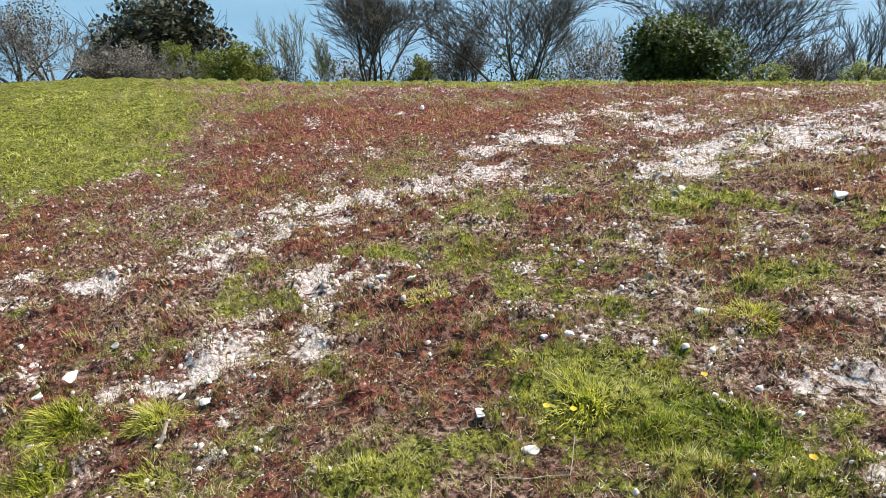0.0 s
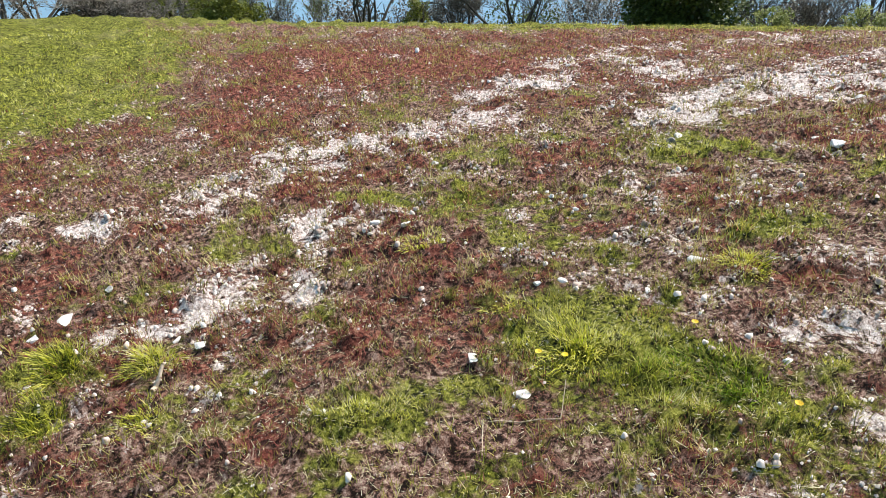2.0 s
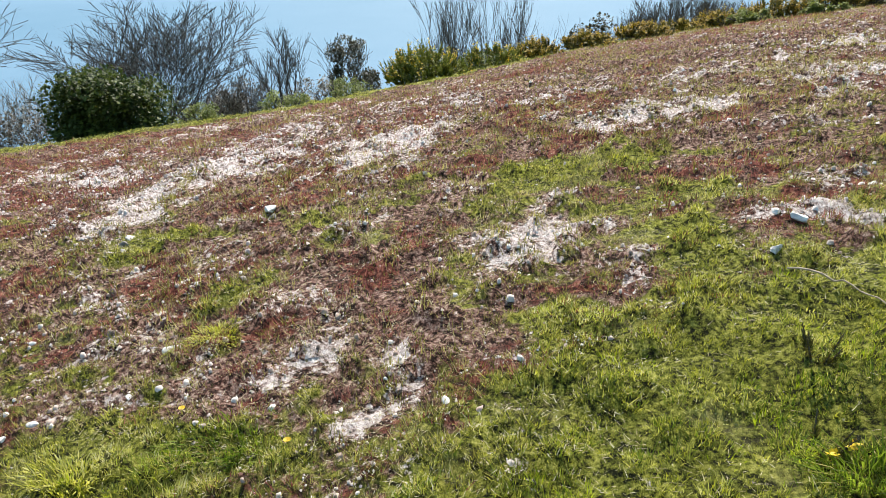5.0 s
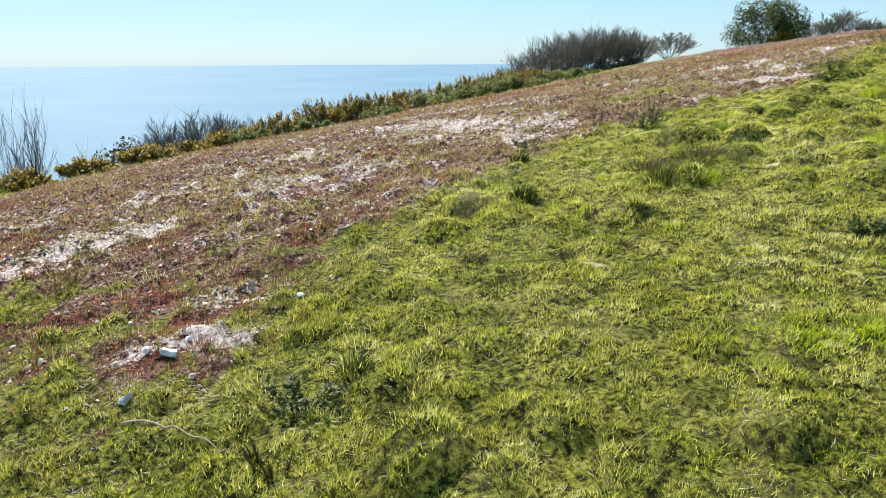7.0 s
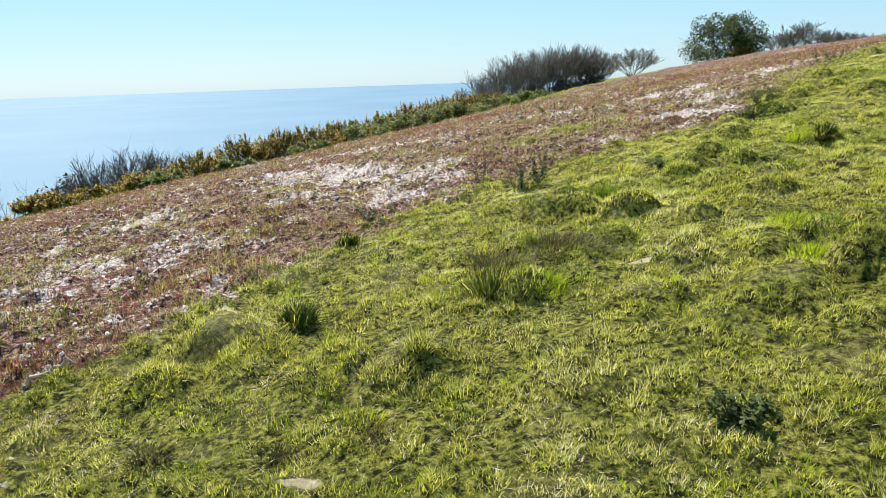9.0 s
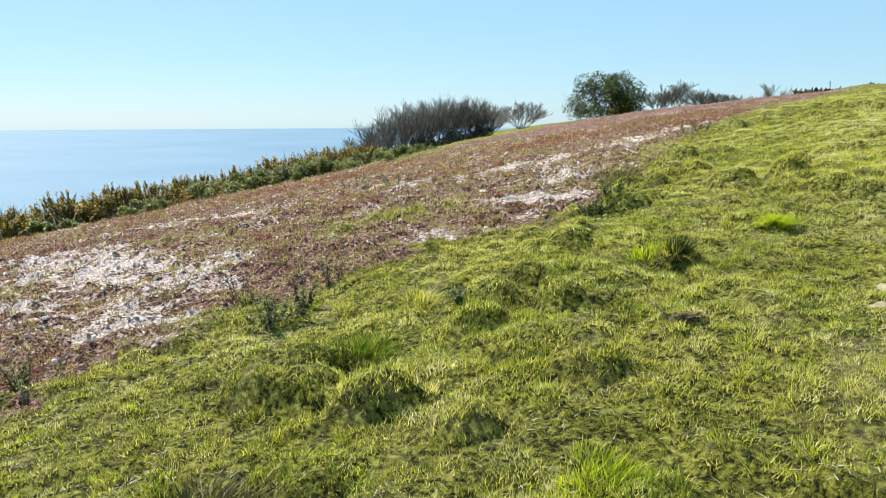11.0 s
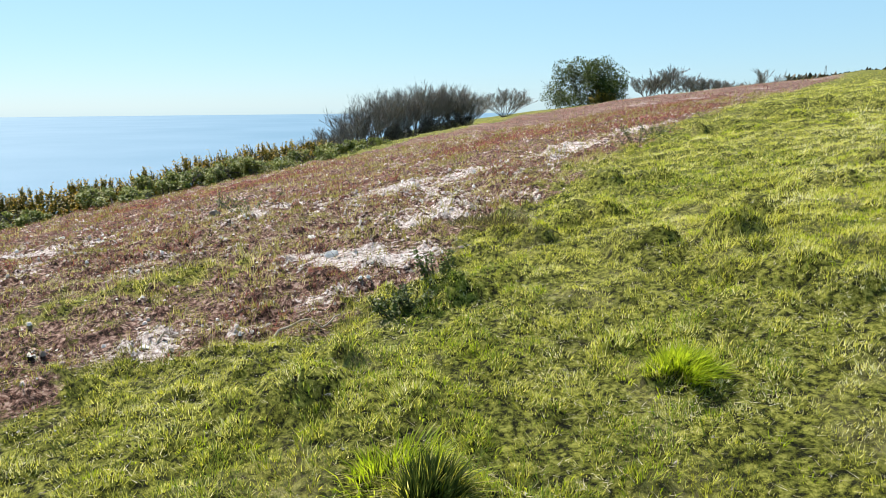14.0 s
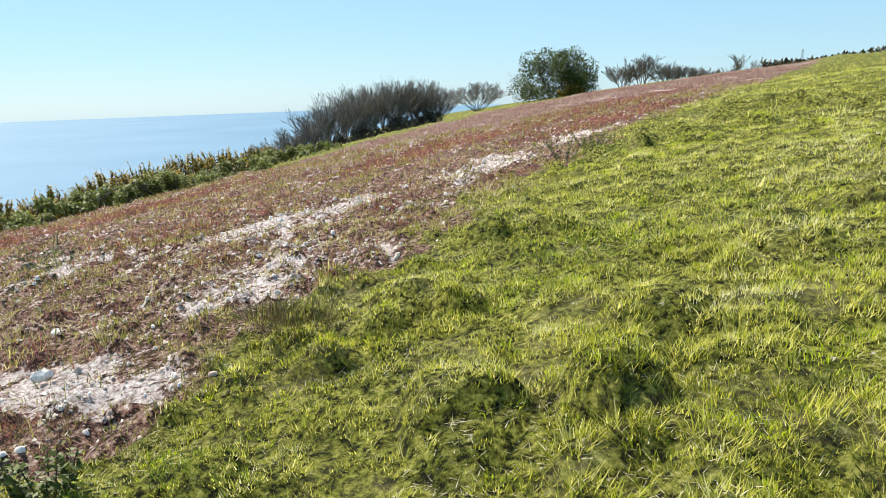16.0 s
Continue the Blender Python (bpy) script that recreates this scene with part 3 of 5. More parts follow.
def leafy_bush(name, x, y, tall, wide, label, mat, category="bush", seed=1, count=9000, size=0.07, lumps=30, deep=1.0, wood=None):
    """A bush: stems, and leaves in uneven lumps with gaps between them."""
    r = np.random.default_rng(seed)
    ob = thing(name, x, y, label, category, "", 0.1)
    limbs, twigs = fitted(*grow(r, 6, tall, wide, 2, 0.5, 0.04, 2), tall * 0.9, wide * 0.85)
    v, f = tubes(np.concatenate([limbs, twigs]), 4)
    part("framework", mesh_of("framework", v, [f], wood or M_BLACKWOOD), ob)
    z = r.uniform(0.08, 0.90, lumps)
    a, q = r.uniform(0, 2 * np.pi, lumps), np.sqrt(r.uniform(0.1, 1, lumps)) * 0.88 * np.sqrt(1 - 0.85 * z * z)
    c = np.stack([np.cos(a) * q * wide, np.sin(a) * q * wide * deep, z * tall], 1)
    rad = r.uniform(0.09, 0.32, lumps) * min(wide, tall)
    which = r.choice(lumps, count, p=rad ** 2 / (rad ** 2).sum())
    d = r.normal(size=(count, 3))
    d /= np.linalg.norm(d, axis=1)[:, None]
    p = c[which] + d * (rad[which] * r.uniform(0.55, 1.12, count) ** 0.7)[:, None]
    p = p[p[:, 2] > 0.02]
    v, fs = leaves(p, r.uniform(0.6, 1.3, len(p)) * size, r)
    part("foliage", mesh_of("foliage", v, fs, mat), ob)
    return ob


def spiny(r, p, d, length, width, count):
    """Needles round shoots that run from p along d."""
    k = np.repeat(np.arange(len(p)), count)
    t = r.uniform(0.05, 1.0, len(k))
    at = p[k] + d[k] * (length[k] * t)[:, None]
    n = r.normal(size=(len(k), 3))
    n /= np.linalg.norm(n, axis=1)[:, None]
    n = n + d[k] * 0.7
    w = np.cross(n, r.normal(size=n.shape))
    w /= np.maximum(np.linalg.norm(w, axis=1), 1e-6)[:, None]
    reach = (width[k] * r.uniform(0.6, 1.2, len(k)) * (1.15 - t))[:, None]
    v = np.stack([at - w * reach * 0.22, at + w * reach * 0.22, at + n * reach], 1)
    return v.reshape(-1, 3), [np.arange(3 * len(k)).reshape(-1, 3)], at, k


def gorse(x, y, tall, wide, label, seed, shoots=90, needles=55, bloom=0.3, blossom=None, deep=0.7, turn=0.0, group="", mat=None):
    """A gorse bush of upright spiny shoots, some in flower."""
    r = np.random.default_rng(seed)
    ob = thing("gorse_bush", x, y, label, "bush", group, 0.05, turn)
    a, q = r.uniform(0, 2 * np.pi, shoots), np.sqrt(r.uniform(0, 1, shoots))
    px, py = np.cos(a) * q * wide, np.sin(a) * q * wide * deep
    dome = np.sqrt(np.maximum(0.05, 1 - (q * 0.92) ** 2)) * r.uniform(0.75, 1.1, shoots)
    d = np.stack([np.cos(a) * q * 0.55, np.sin(a) * q * 0.55, np.ones(shoots)], 1) + r.normal(0, 0.16, (shoots, 3))
    d /= np.linalg.norm(d, axis=1)[:, None]
    length = tall * 0.5 * r.uniform(0.7, 1.2, shoots)
    p = np.stack([px, py, np.maximum(tall * dome - length, 0.02)], 1)
    v, fs, at, k = spiny(r, p, d, length, np.full(shoots, 0.10 + 0.03 * tall), needles)
    part("spiny_top", mesh_of("spiny_top", v, fs, mat or M_GORSE), ob, "dark green spiny shoots")
    low = np.stack([px, py, np.zeros(shoots)], 1) * np.array([0.5, 0.5, 1])
    rows = np.concatenate([low, p + d * (length * 0.6)[:, None], np.full((shoots, 1), 0.012), np.full((shoots, 1), 0.005)], 1)
    tv, tf = tubes(rows, 3)
    part("framework", mesh_of("framework", tv, [tf], M_BLACKWOOD), ob)
    n2 = int(shoots * needles * 0.35)
    body = r.normal(size=(n2, 3))
    body /= np.linalg.norm(body, axis=1)[:, None]
    body = np.abs(body) * np.array([1, 1, 1]) * np.sign(r.normal(size=(n2, 3)) + np.array([0, 0, 9]))
    body = body * r.uniform(0.5, 1.0, n2)[:, None] * np.array([wide, wide * deep, tall * 0.75])
    lv, lf = leaves(body, r.uniform(0.05, 0.11, n2), r)
    part("foliage", mesh_of("foliage", lv, lf, mat or M_GORSE), ob)
    pick = (r.uniform(size=len(at)) < bloom * 0.8) & (np.isin(k, r.choice(shoots, max(1, int(shoots * bloom)), replace=False)))
    if pick.any():
        bv, bf = leaves(at[pick] + r.normal(0, 0.02, (pick.sum(), 3)), r.uniform(0.05, 0.09, pick.sum()), r)
        part("blossom", mesh_of("blossom", bv, bf, blossom or M_BLOOM), ob, "yellow blossom along the shoots")
    return ob


# behind the field, where the slope falls away
leafy_bush("thorn_scrub", -21.9, -8.6, 2.1, 1.7, "dense grey tangled thorn scrub at the meadow edge", M_GREY, "bush", 151, 9000, 0.055, 40)
leafy_bush("thorn_scrub", -21.7, -6.0, 0.95, 1.2, "low grey tangled thorn scrub at the meadow edge", M_GREY, "bush", 152, 6000, 0.05, 34)
leafy_bush("thorn_scrub", -25.0, 4.0, 2.3, 1.2, "dense dark brown thicket between bare trees", M_GREY, "bush", 153, 7000, 0.06, 30)
leafy_bush("thorn_scrub", -20.6, 13.4, 1.7, 1.1, "dense brown leafless thicket beside a bare tree", M_GREY, "bush", 154, 6000, 0.06, 30)
leafy_bush("thorn_scrub", -19.2, 14.6, 1.2, 1.2, "dense brown leafless thicket beside a bare tree", M_GREY, "bush", 155, 5000, 0.06, 30)
leafy_bush("thorn_scrub", -24.6, -2.2, 1.5, 1.3, "pale brown scrub beneath slender young trees", M_GREY, "bush", 156, 4000, 0.06, 30)
leafy_bush("thorn_scrub", -25.5, 7.6, 1.7, 1.6, "pale brown scrub beneath slender young trees", M_GREY, "bush", 157, 4000, 0.06, 30)
for i, (x, y, tall) in enumerate([(-26.5, -3.2, 1.7), (-26.2, 0.2, 1.6), (-25.8, 2.4, 1.8), (-25.2, 6.2, 2.2), (-24.6, 9.0, 2.1), (-23.2, 10.4, 1.9), (-22.4, 12.6, 2.0), (-21.4, 14.6, 2.2), (-20.2, 17.0, 1.9)]):
    leafy_bush("thorn_scrub", x, y, tall, 1.5, "dim brown undergrowth between the bare trees", M_GREY if i % 3 else M_HEDGE, "bush", 170 + i, 2600, 0.09, 34)
bare_tree("hawthorn", -22.5, -8.0, 2.0, 1.7, "bare grey windswept hawthorn scrub at the edge of the meadow", seed=11, stems=6, levels=3, mat=M_BLACKWOOD, twig=M_TWIG, thick=0.05, angle=0.8)
bare_tree("hawthorn", -21.6, -10.0, 1.7, 1.6, "bare grey windswept hawthorn scrub at the edge of the meadow", seed=12, stems=6, levels=3, mat=M_BLACKWOOD, twig=M_TWIG, thick=0.05, angle=0.8)
leafy_bush("evergreen_tree", -28.1, -5.9, 4.1, 3.0, "dark rounded evergreen oak behind the grey scrub", M_DARK, "tree", 13, 17000, 0.20, 60)
bare_tree("thorn_scrub", -21.6, -6.2, 0.9, 1.2, "low tangled grey thorn scrub at the meadow edge", "bush", 14, 9, 3, M_BLACKWOOD, M_TWIG, 0.03, angle=0.9)
bare_tree("thorn_scrub", -21.8, -4.9, 0.8, 1.0, "low tangled grey thorn scrub at the meadow edge", "bush", 15, 9, 3, M_BLACKWOOD, M_TWIG, 0.03, angle=0.9)
leafy_bush("bush", -23.3, -4.6, 1.5, 0.95, "dull olive bush behind grey thorn scrub", M_OLIVE, "bush", 16, 5000, 0.07, wood=M_BARK)
leafy_bush("bush", -21.4, -3.1, 1.15, 1.15, "bright olive green rounded bush at the meadow edge", M_OLIVE, "bush", 17, 9000, 0.07, 34)
bare_tree("young_tree", -25.6, -1.9, 2.9, 1.0, "slender tree with the first pale green leaves", seed=18, stems=3, levels=3, mat=M_TWIG, thick=0.035, buds=M_BRAMBLE)
bare_tree("young_tree", -25.9, -0.6, 2.3, 0.9, "slender tree with the first pale green leaves", seed=19, stems=3, levels=3, mat=M_TWIG, thick=0.03, buds=M_BRAMBLE)
bare_tree("bare_tree", -24.5, 0.8, 4.3, 3.1, "leafless many-stemmed tree with a fan of dark branches", seed=20, stems=7, levels=3, kids=3, mat=M_BLACKWOOD, twig=M_BLACKWOOD, thick=0.055, angle=0.75, fine=0.007)
leafy_bush("bush", -22.3, 2.1, 1.2, 0.5, "small yellowish green bush under a bare tree", M_OLIVE, "bush", 21, 2500, 0.06)
bare_tree("thorn_thicket", -25.0, 4.0, 3.0, 1.3, "dense dark leafless thicket of thorn", "bush", 22, 8, 3, M_BLACKWOOD, M_BARK, 0.04, angle=0.7)
bare_tree("bare_tree", -23.5, 5.5, 4.4, 3.1, "leafless many-stemmed tree with tall dark branches", seed=23, stems=6, levels=3, kids=3, mat=M_BLACKWOOD, twig=M_BLACKWOOD, thick=0.06, angle=0.75, fine=0.007)
bare_tree("young_tree", -26.7, 8.6, 3.0, 1.1, "thin pale leafless tree behind the field", seed=24, stems=4, levels=3, mat=M_TWIG, thick=0.03)
bare_tree("young_tree", -27.3, 10.0, 3.3, 0.8, "thin pale leafless tree behind the field", seed=25, stems=3, levels=3, mat=M_TWIG, thick=0.03)
leafy_bush("thorn_bush", -18.9, 8.5, 1.75, 1.75, "large rounded dark green bush, yellowish where the sun strikes", M_HEDGE, "bush", 26, 17000, 0.11, 60)
bare_tree("bare_tree", -20.9, 11.0, 4.0, 2.9, "leafless tree with a domed crown of fine grey branches", seed=27, stems=7, levels=3, kids=3, mat=M_BLACKWOOD, twig=M_BLACKWOOD, thick=0.05, angle=0.8, fine=0.007)
leafy_bush("bramble", -17.2, 9.9, 0.55, 0.8, "low yellow-green bramble under a bare tree", M_BRAMBLE, "bush", 28, 2500, 0.06)
leafy_bush("bramble", -16.2, 11.9, 0.5, 0.9, "low yellow-green bramble at the field edge", M_BRAMBLE, "bush", 29, 2500, 0.06)
bare_tree("thorn_thicket", -20.4, 13.4, 2.3, 1.2, "brown leafless thicket beside the bare tree", "bush", 30, 8, 3, M_BARK, M_BARK, 0.035, angle=0.6)
bare_tree("bare_tree", -19.9, 15.3, 3.3, 1.1, "upright dark leafless tree", seed=31, stems=5, levels=3, mat=M_BLACKWOOD, thick=0.06, angle=0.45)
leafy_bush("evergreen_bush", -17.8, 16.3, 2.6, 1.1, "dark evergreen bush leaning from the wind", M_DARK, "bush", 32, 7000, 0.08)
gorse(-14.3, 16.0, 1.25, 1.5, "rounded gorse bush with some yellow flowers", 33, 170, 60, 0.35, M_YELLOW, mat=M_OLIVE)
gorse(-13.0, 17.6, 0.9, 1.1, "low gorse bush with some yellow flowers", 34, 90, 60, 0.3, M_YELLOW, mat=M_OLIVE)
leafy_bush("bush", -15.6, 13.9, 0.7, 0.9, "pale bramble bush at the field edge", M_BRAMBLE, "bush", 35, 3000, 0.06)
for i, (x, y, top, wide) in enumerate([(-41.6, 56.2, -3.6, 2.8), (-37.2, 59.0, -3.6, 3.8)]):
    bare_tree("bare_tree", x, y, top - float(land(x, y)), wide, "bare upright tree standing against the sea", seed=36 + i, stems=7, levels=3, kids=2, mat=M_BLACKWOOD, thick=0.15, angle=0.5, fine=0.016)
leafy_bush("evergreen_bush", -26.6, 52.9, -3.8 - float(land(-26.6, 52.9)), 3.4, "dark rounded evergreen crown beyond the hedge", M_DARK, "tree", 38, 6000, 0.28, 50)
for i, (x, y, top, wide) in enumerate([(-15.1, 33.1, -2.2, 1.5), (-14.0, 33.6, -1.7, 1.5), (-12.8, 34.1, -1.35, 1.5), (-11.5, 34.6, -1.35, 1.5), (-10.2, 35.0, -1.5, 1.5)]):
    bare_tree("bare_tree", x, y, top - float(land(x, y)), wide, "bare grey tree behind the gorse hedge, against the sea", seed=40 + i, stems=10, levels=3, kids=2, mat=M_BARK, thick=0.05, angle=0.6, fine=0.009, group="trees behind the gorse hedge")

# gorse and bramble hedge along the brow
HEDGE = [(-11.2, 20.4, 0.6, 0.8), (-10.2, 22.2, 0.55, 0.9), (-9.6, 24.4, 0.55, 0.9), (-9.2, 26.3, 0.75, 0.7), (-7.9, 25.0, 0.75, 1.0), (-6.8, 26.0, 0.95, 1.0), (-5.4, 26.2, 1.2, 1.1), (-4.2, 27.0, 1.0, 1.1), (-3.2, 27.9, 1.0, 1.1),
         (-2.1, 29.2, 1.0, 1.1), (-0.9, 30.2, 1.0, 1.1), (0.2, 31.6, 1.15, 1.1), (1.2, 32.8, 1.2, 1.2), (2.1, 34.6, 1.2, 1.2), (3.0, 36.6, 1.1, 1.2), (-4.7, 28.9, 1.15, 1.1), (4.2, 39.2, 0.9, 1.2), (-12.3, 18.9, 0.7, 0.8)]
for i, (x, y, tall, wide) in enumerate(HEDGE):
    gorse(x, y, tall, wide, "spiky gorse bush with fading yellow flowers in the hedge", 60 + i, 95, 38, 0.75, group="gorse hedge")
for i, (x, y, tall, wide) in enumerate([(-3.0, 25.6, 0.5, 1.1), (-1.2, 27.2, 0.6, 1.2), (0.8, 29.0, 0.65, 1.3), (2.6, 30.9, 0.65, 1.4), (4.1, 33.4, 0.6, 1.4), (5.4, 36.0, 0.55, 1.5), (-7.2, 23.9, 0.4, 0.9), (-5.2, 24.7, 0.45, 0.9), (6.6, 39.0, 0.5, 1.5), (-0.2, 28.9, 0.7, 1.0), (1.9, 31.2, 0.75, 1.1)]):
    leafy_bush("bramble", x, y, tall, wide, "low pale green bramble in front of the gorse", M_BRAMBLE, "bush", 90 + i, 3200, 0.09)
for i, (x, y, tall, wide) in enumerate([(4.2, 69, 2.6, 2.2), (5.9, 70.2, 3.3, 2.5), (7.6, 71.6, 4.0, 2.6), (9.4, 72.6, 4.5, 2.8), (11.2, 73.6, 4.7, 3.0), (13.0, 74.0, 4.6, 3.0), (14.8, 74.4, 4.4, 2.8), (16.4, 74.6, 3.9, 2.6), (17.8, 74.6, 3.3, 2.3)]):
    bare_tree("bare_shrub", x, y, tall, wide, "bare many-stemmed grey shrub in a wind-cut thicket", "bush", 110 + i, 17, 2, M_BARK, M_TWIG, 0.04, kids=3, angle=0.5, fine=0.013, group="wind-cut thicket")
for i, (x, y, tall, wide) in enumerate([(5.2, 69.4, 1.4, 1.9), (8.2, 71.2, 1.6, 2.0), (11.2, 72.6, 1.7, 2.0), (14.2, 73.2, 1.7, 2.0), (17.0, 73.6, 1.4, 1.8)]):
    leafy_bush("thorn_scrub", x, y, tall, wide, "grey-brown scrub at the foot of the wind-cut thicket", M_GREY, "bush", 160 + i, 2500, 0.2, 26)
bare_tree("bare_shrub", 24.8, 87.1, 3.0, 3.0, "bare low shrub with a fan of grey stems", "bush", 120, 14, 3, M_BARK, M_TWIG, 0.05, kids=2, angle=0.6, fine=0.018)
leafy_bush("evergreen_bush", 22.6, 55.3, 3.2, 3.1, "broad dark green bush alone on the skyline", M_HEDGE, "bush", 121, 16000, 0.15, 60)
gorse(23.1, 53.0, 0.95, 0.85, "small gorse bush with yellow flowers under a dark bush", 123, 80, 50, 0.5)
for i, (x, y, tall, wide) in enumerate([(43.6, 90.5, 2.8, 2.2), (45.8, 90.1, 3.6, 2.4), (48.3, 88.8, 2.6, 2.2), (50.6, 87.8, 2.3, 2.4), (53.5, 88, 2.0, 2.2)]):
    bare_tree("bare_shrub", x, y, tall, wide, "bare pale shrub on the far skyline", "bush", 130 + i, 10, 3, M_BARK, M_TWIG, 0.06, angle=0.5, fine=0.022, group="far shrubs")
bare_tree("bare_tree", 63.0, 97.4, 4.9, 2.8, "wind-bent bare tree on the far skyline", seed=140, stems=4, levels=3, mat=M_BARK, twig=M_TWIG, thick=0.12, angle=0.6, fine=0.025)
bare_tree("bare_tree", 67.6, 94.2, 3.7, 2.6, "small bare tree on the far skyline", seed=141, stems=5, levels=3, mat=M_BARK, twig=M_TWIG, thick=0.12, angle=0.6, fine=0.025)


def mast(x, y, tall):
    ob = thing("mast", x, y, "thin grey lattice mast far off on the skyline", "mast")
    legs = []
    for a in (0, 120, 240):
        c, s = math.cos(radians(a)), math.sin(radians(a))
        part("leg", mesh_of("leg", *[q if i == 0 else [q] for i, q in enumerate(tubes([(0.3 * c, 0.3 * s, -0.3, 0.1 * c, 0.1 * s, tall, 0.03, 0.02)], 6))], M_STEEL), ob)
        c2, s2 = math.cos(radians(a + 120)), math.sin(radians(a + 120))
        for k in range(7):
            z0, z1 = tall * k / 7, tall * (k + 1) / 7
            w0, w1 = 0.3 - 0.2 * k / 7, 0.3 - 0.2 * (k + 1) / 7
            legs.append((w0 * c, w0 * s, z0, w1 * c2, w1 * s2, z1, 0.01, 0.01))
    v, f = tubes(legs, 4)
    part("bracing", mesh_of("bracing", v, [f], M_STEEL), ob)


mast(78.2, 105.1, 6.3)


def heath_bank():
    """A long low bank of dark heath on the far rise."""
    r = np.random.default_rng(150)
    n = 9000
    t = r.uniform(-0.05, 1, n)
    x, y = 46 + 32 * t, 63 - 29 * t
    q = r.normal(0, 1, n)
    z = land(x, y) + r.uniform(0, 1, n) ** 0.7 * (0.8 + 2.2 * smooth(0, 0.4, t)) * np.exp(-q * q / 6) * (0.6 + 0.8 * vnoise(x, y, 5, 151))
    v, fs = leaves(np.stack([x + q * 0.7, y + q * 0.9, z], 1), r.uniform(0.3, 0.6, n), r)
    tagged(new("heath_bank", mesh_of("heath_bank", v, fs, M_DARK)), "long dark bank of heath on the far rise", "heath", kind="stuff")


heath_bank()


# ---- what grows and lies on the ground ----
def free_of_mud(x, y):
    return blots(CLAY, x, y) < 0.35


def scatter(r, n, box):
    return r.uniform(box[0], box[1], n), r.uniform(box[2], box[3], n)


def reach(x, y):
    """Distance from the walked line."""
    return np.abs(beside(LINE, x, y))


BANDS = [((-6.5, 10.5, -3.5, 14.5), 0.0, 4.2, 1.0), ((-11, 15, -6, 20), 4.2, 9.0, 1.7), ((-18, 24, -8, 32), 9.0, 22.0, 3.4), ((-30, 70, -20, 75), 22.0, 70.0, 8.0)]


def meadow(name, label, mat, seed, counts, keep, tall, wide, lean, clump=0.5):
    """Blades over the hill, dense beside the walked line and coarser further off."""
    r = np.random.default_rng(seed)
    pieces = []
    for (box, near, far, scale), n in zip(BANDS, counts):
        if not n:
            continue
        x, y = scatter(r, n, box)
        d = reach(x, y)
        ok = (d >= near) & (d < far) & (y > -7) & (y > 0.9 * (x - 3))
        x, y = x[ok], y[ok]
        ok = beside(BROW, x, y) < 3
        x, y = x[ok], y[ok]
        ux, uy, ud, up, uq = cells(x, y, 0.19 if scale < 3 else 0.42, 47 if scale < 3 else 41)
        rise = dome(ud, 0.42 + 0.3 * uq)
        tuft = 0.5 * fnoise(x, y, 0.2, seed + 1) + 0.2 * fnoise(x, y, 0.65, seed + 4) + 0.3 * rise
        ok = (r.uniform(size=len(x)) < keep(x, y) * (1 - clump + 1.9 * clump * smooth(0.3, 0.62, tuft))) & free_of_mud(x, y)
        x, y, tuft, ux, uy, up, rise = (q[ok] for q in (x, y, tuft, ux, uy, up, rise))
        z = height(x, y) - 0.008
        grown = (0.35 + 1.3 * fnoise(x, y, 0.8, seed + 2)) * (0.35 + 1.0 * smooth(0.3, 0.75, tuft) + 0.7 * up * rise)
        t = r.uniform(*tall, len(x)) * grown * scale ** 0.34
        w = r.uniform(*wide, len(x)) * scale ** 0.62
        away = np.stack([ux, uy, 0 * ux], 1) * (t * (3.2 if scale < 3 else 1.4))[:, None]
        pieces.append(blades(np.stack([x, y, z], 1), t, w, r, lean * 0.8, False, away))
    v, fs = joined(pieces)
    return tagged(new(name, mesh_of(name, v, fs, mat)), label, "grass", kind="stuff")


def lushness(x, y):
    return np.clip(blots(LUSH, x, y) + 0.5 * smooth(0.55, 0.75, fnoise(x, y, 1.6, 201)), 0, 1)


LUSH = [(1.9, 6.1, 0.9, 0.5, 20, 1.0), (5.2, 9.2, 1.3, 0.7, 20, 0.9), (1.45, 3.0, 0.6, 0.25, 10, 0.8), (-3.9, 0.4, 0.6, 0.4, 30, 0.6), (3.45, 5.8, 0.5, 0.35, 60, 0.8), (-0.9, 1.6, 0.8, 0.5, 40, 0.7), (5.6, 10.6, 0.7, 0.5, 40, 0.8), (2.7, 8.0, 0.6, 0.3, 0, 0.8), (0.4, 4.6, 0.8, 0.3, 20, 0.6), (6.4, 9.4, 0.6, 0.3, 0, 0.8), (8.5, 13.0, 2.0, 1.0, 40, 0.6)]


def field_share(x, y):
    chalk, red, green = cover(x, y)
    return (1 - smooth(0.6, 0.95, green)) * (0.38 + 0.62 * smooth(0.06, 0.34, green)) * (1 - 0.6 * smooth(0.3, 0.6, chalk))


meadow("meadow_grass", "short sunlit yellow-green meadow grass", M_GRASS, 211, (1900000, 1500000, 700000, 120000), lambda x, y: smooth(0.5, 0.8, cover(x, y)[2]) * 0.9, (0.011, 0.030), (0.0035, 0.0065), 1.7, 0.42)
meadow("lush_grass", "longer bright green grass in lush patches", M_LUSH, 221, (800000, 600000, 260000, 0), lambda x, y: smooth(0.55, 0.85, cover(x, y)[2]) * smooth(0.25, 0.7, lushness(x, y)), (0.018, 0.042), (0.0035, 0.006), 1.4)
meadow("field_grass", "thin dry grass among sorrel and chalk", M_DRY, 231, (720000, 800000, 520000, 40000), lambda x, y: field_share(x, y), (0.018, 0.045), (0.004, 0.007), 1.4)
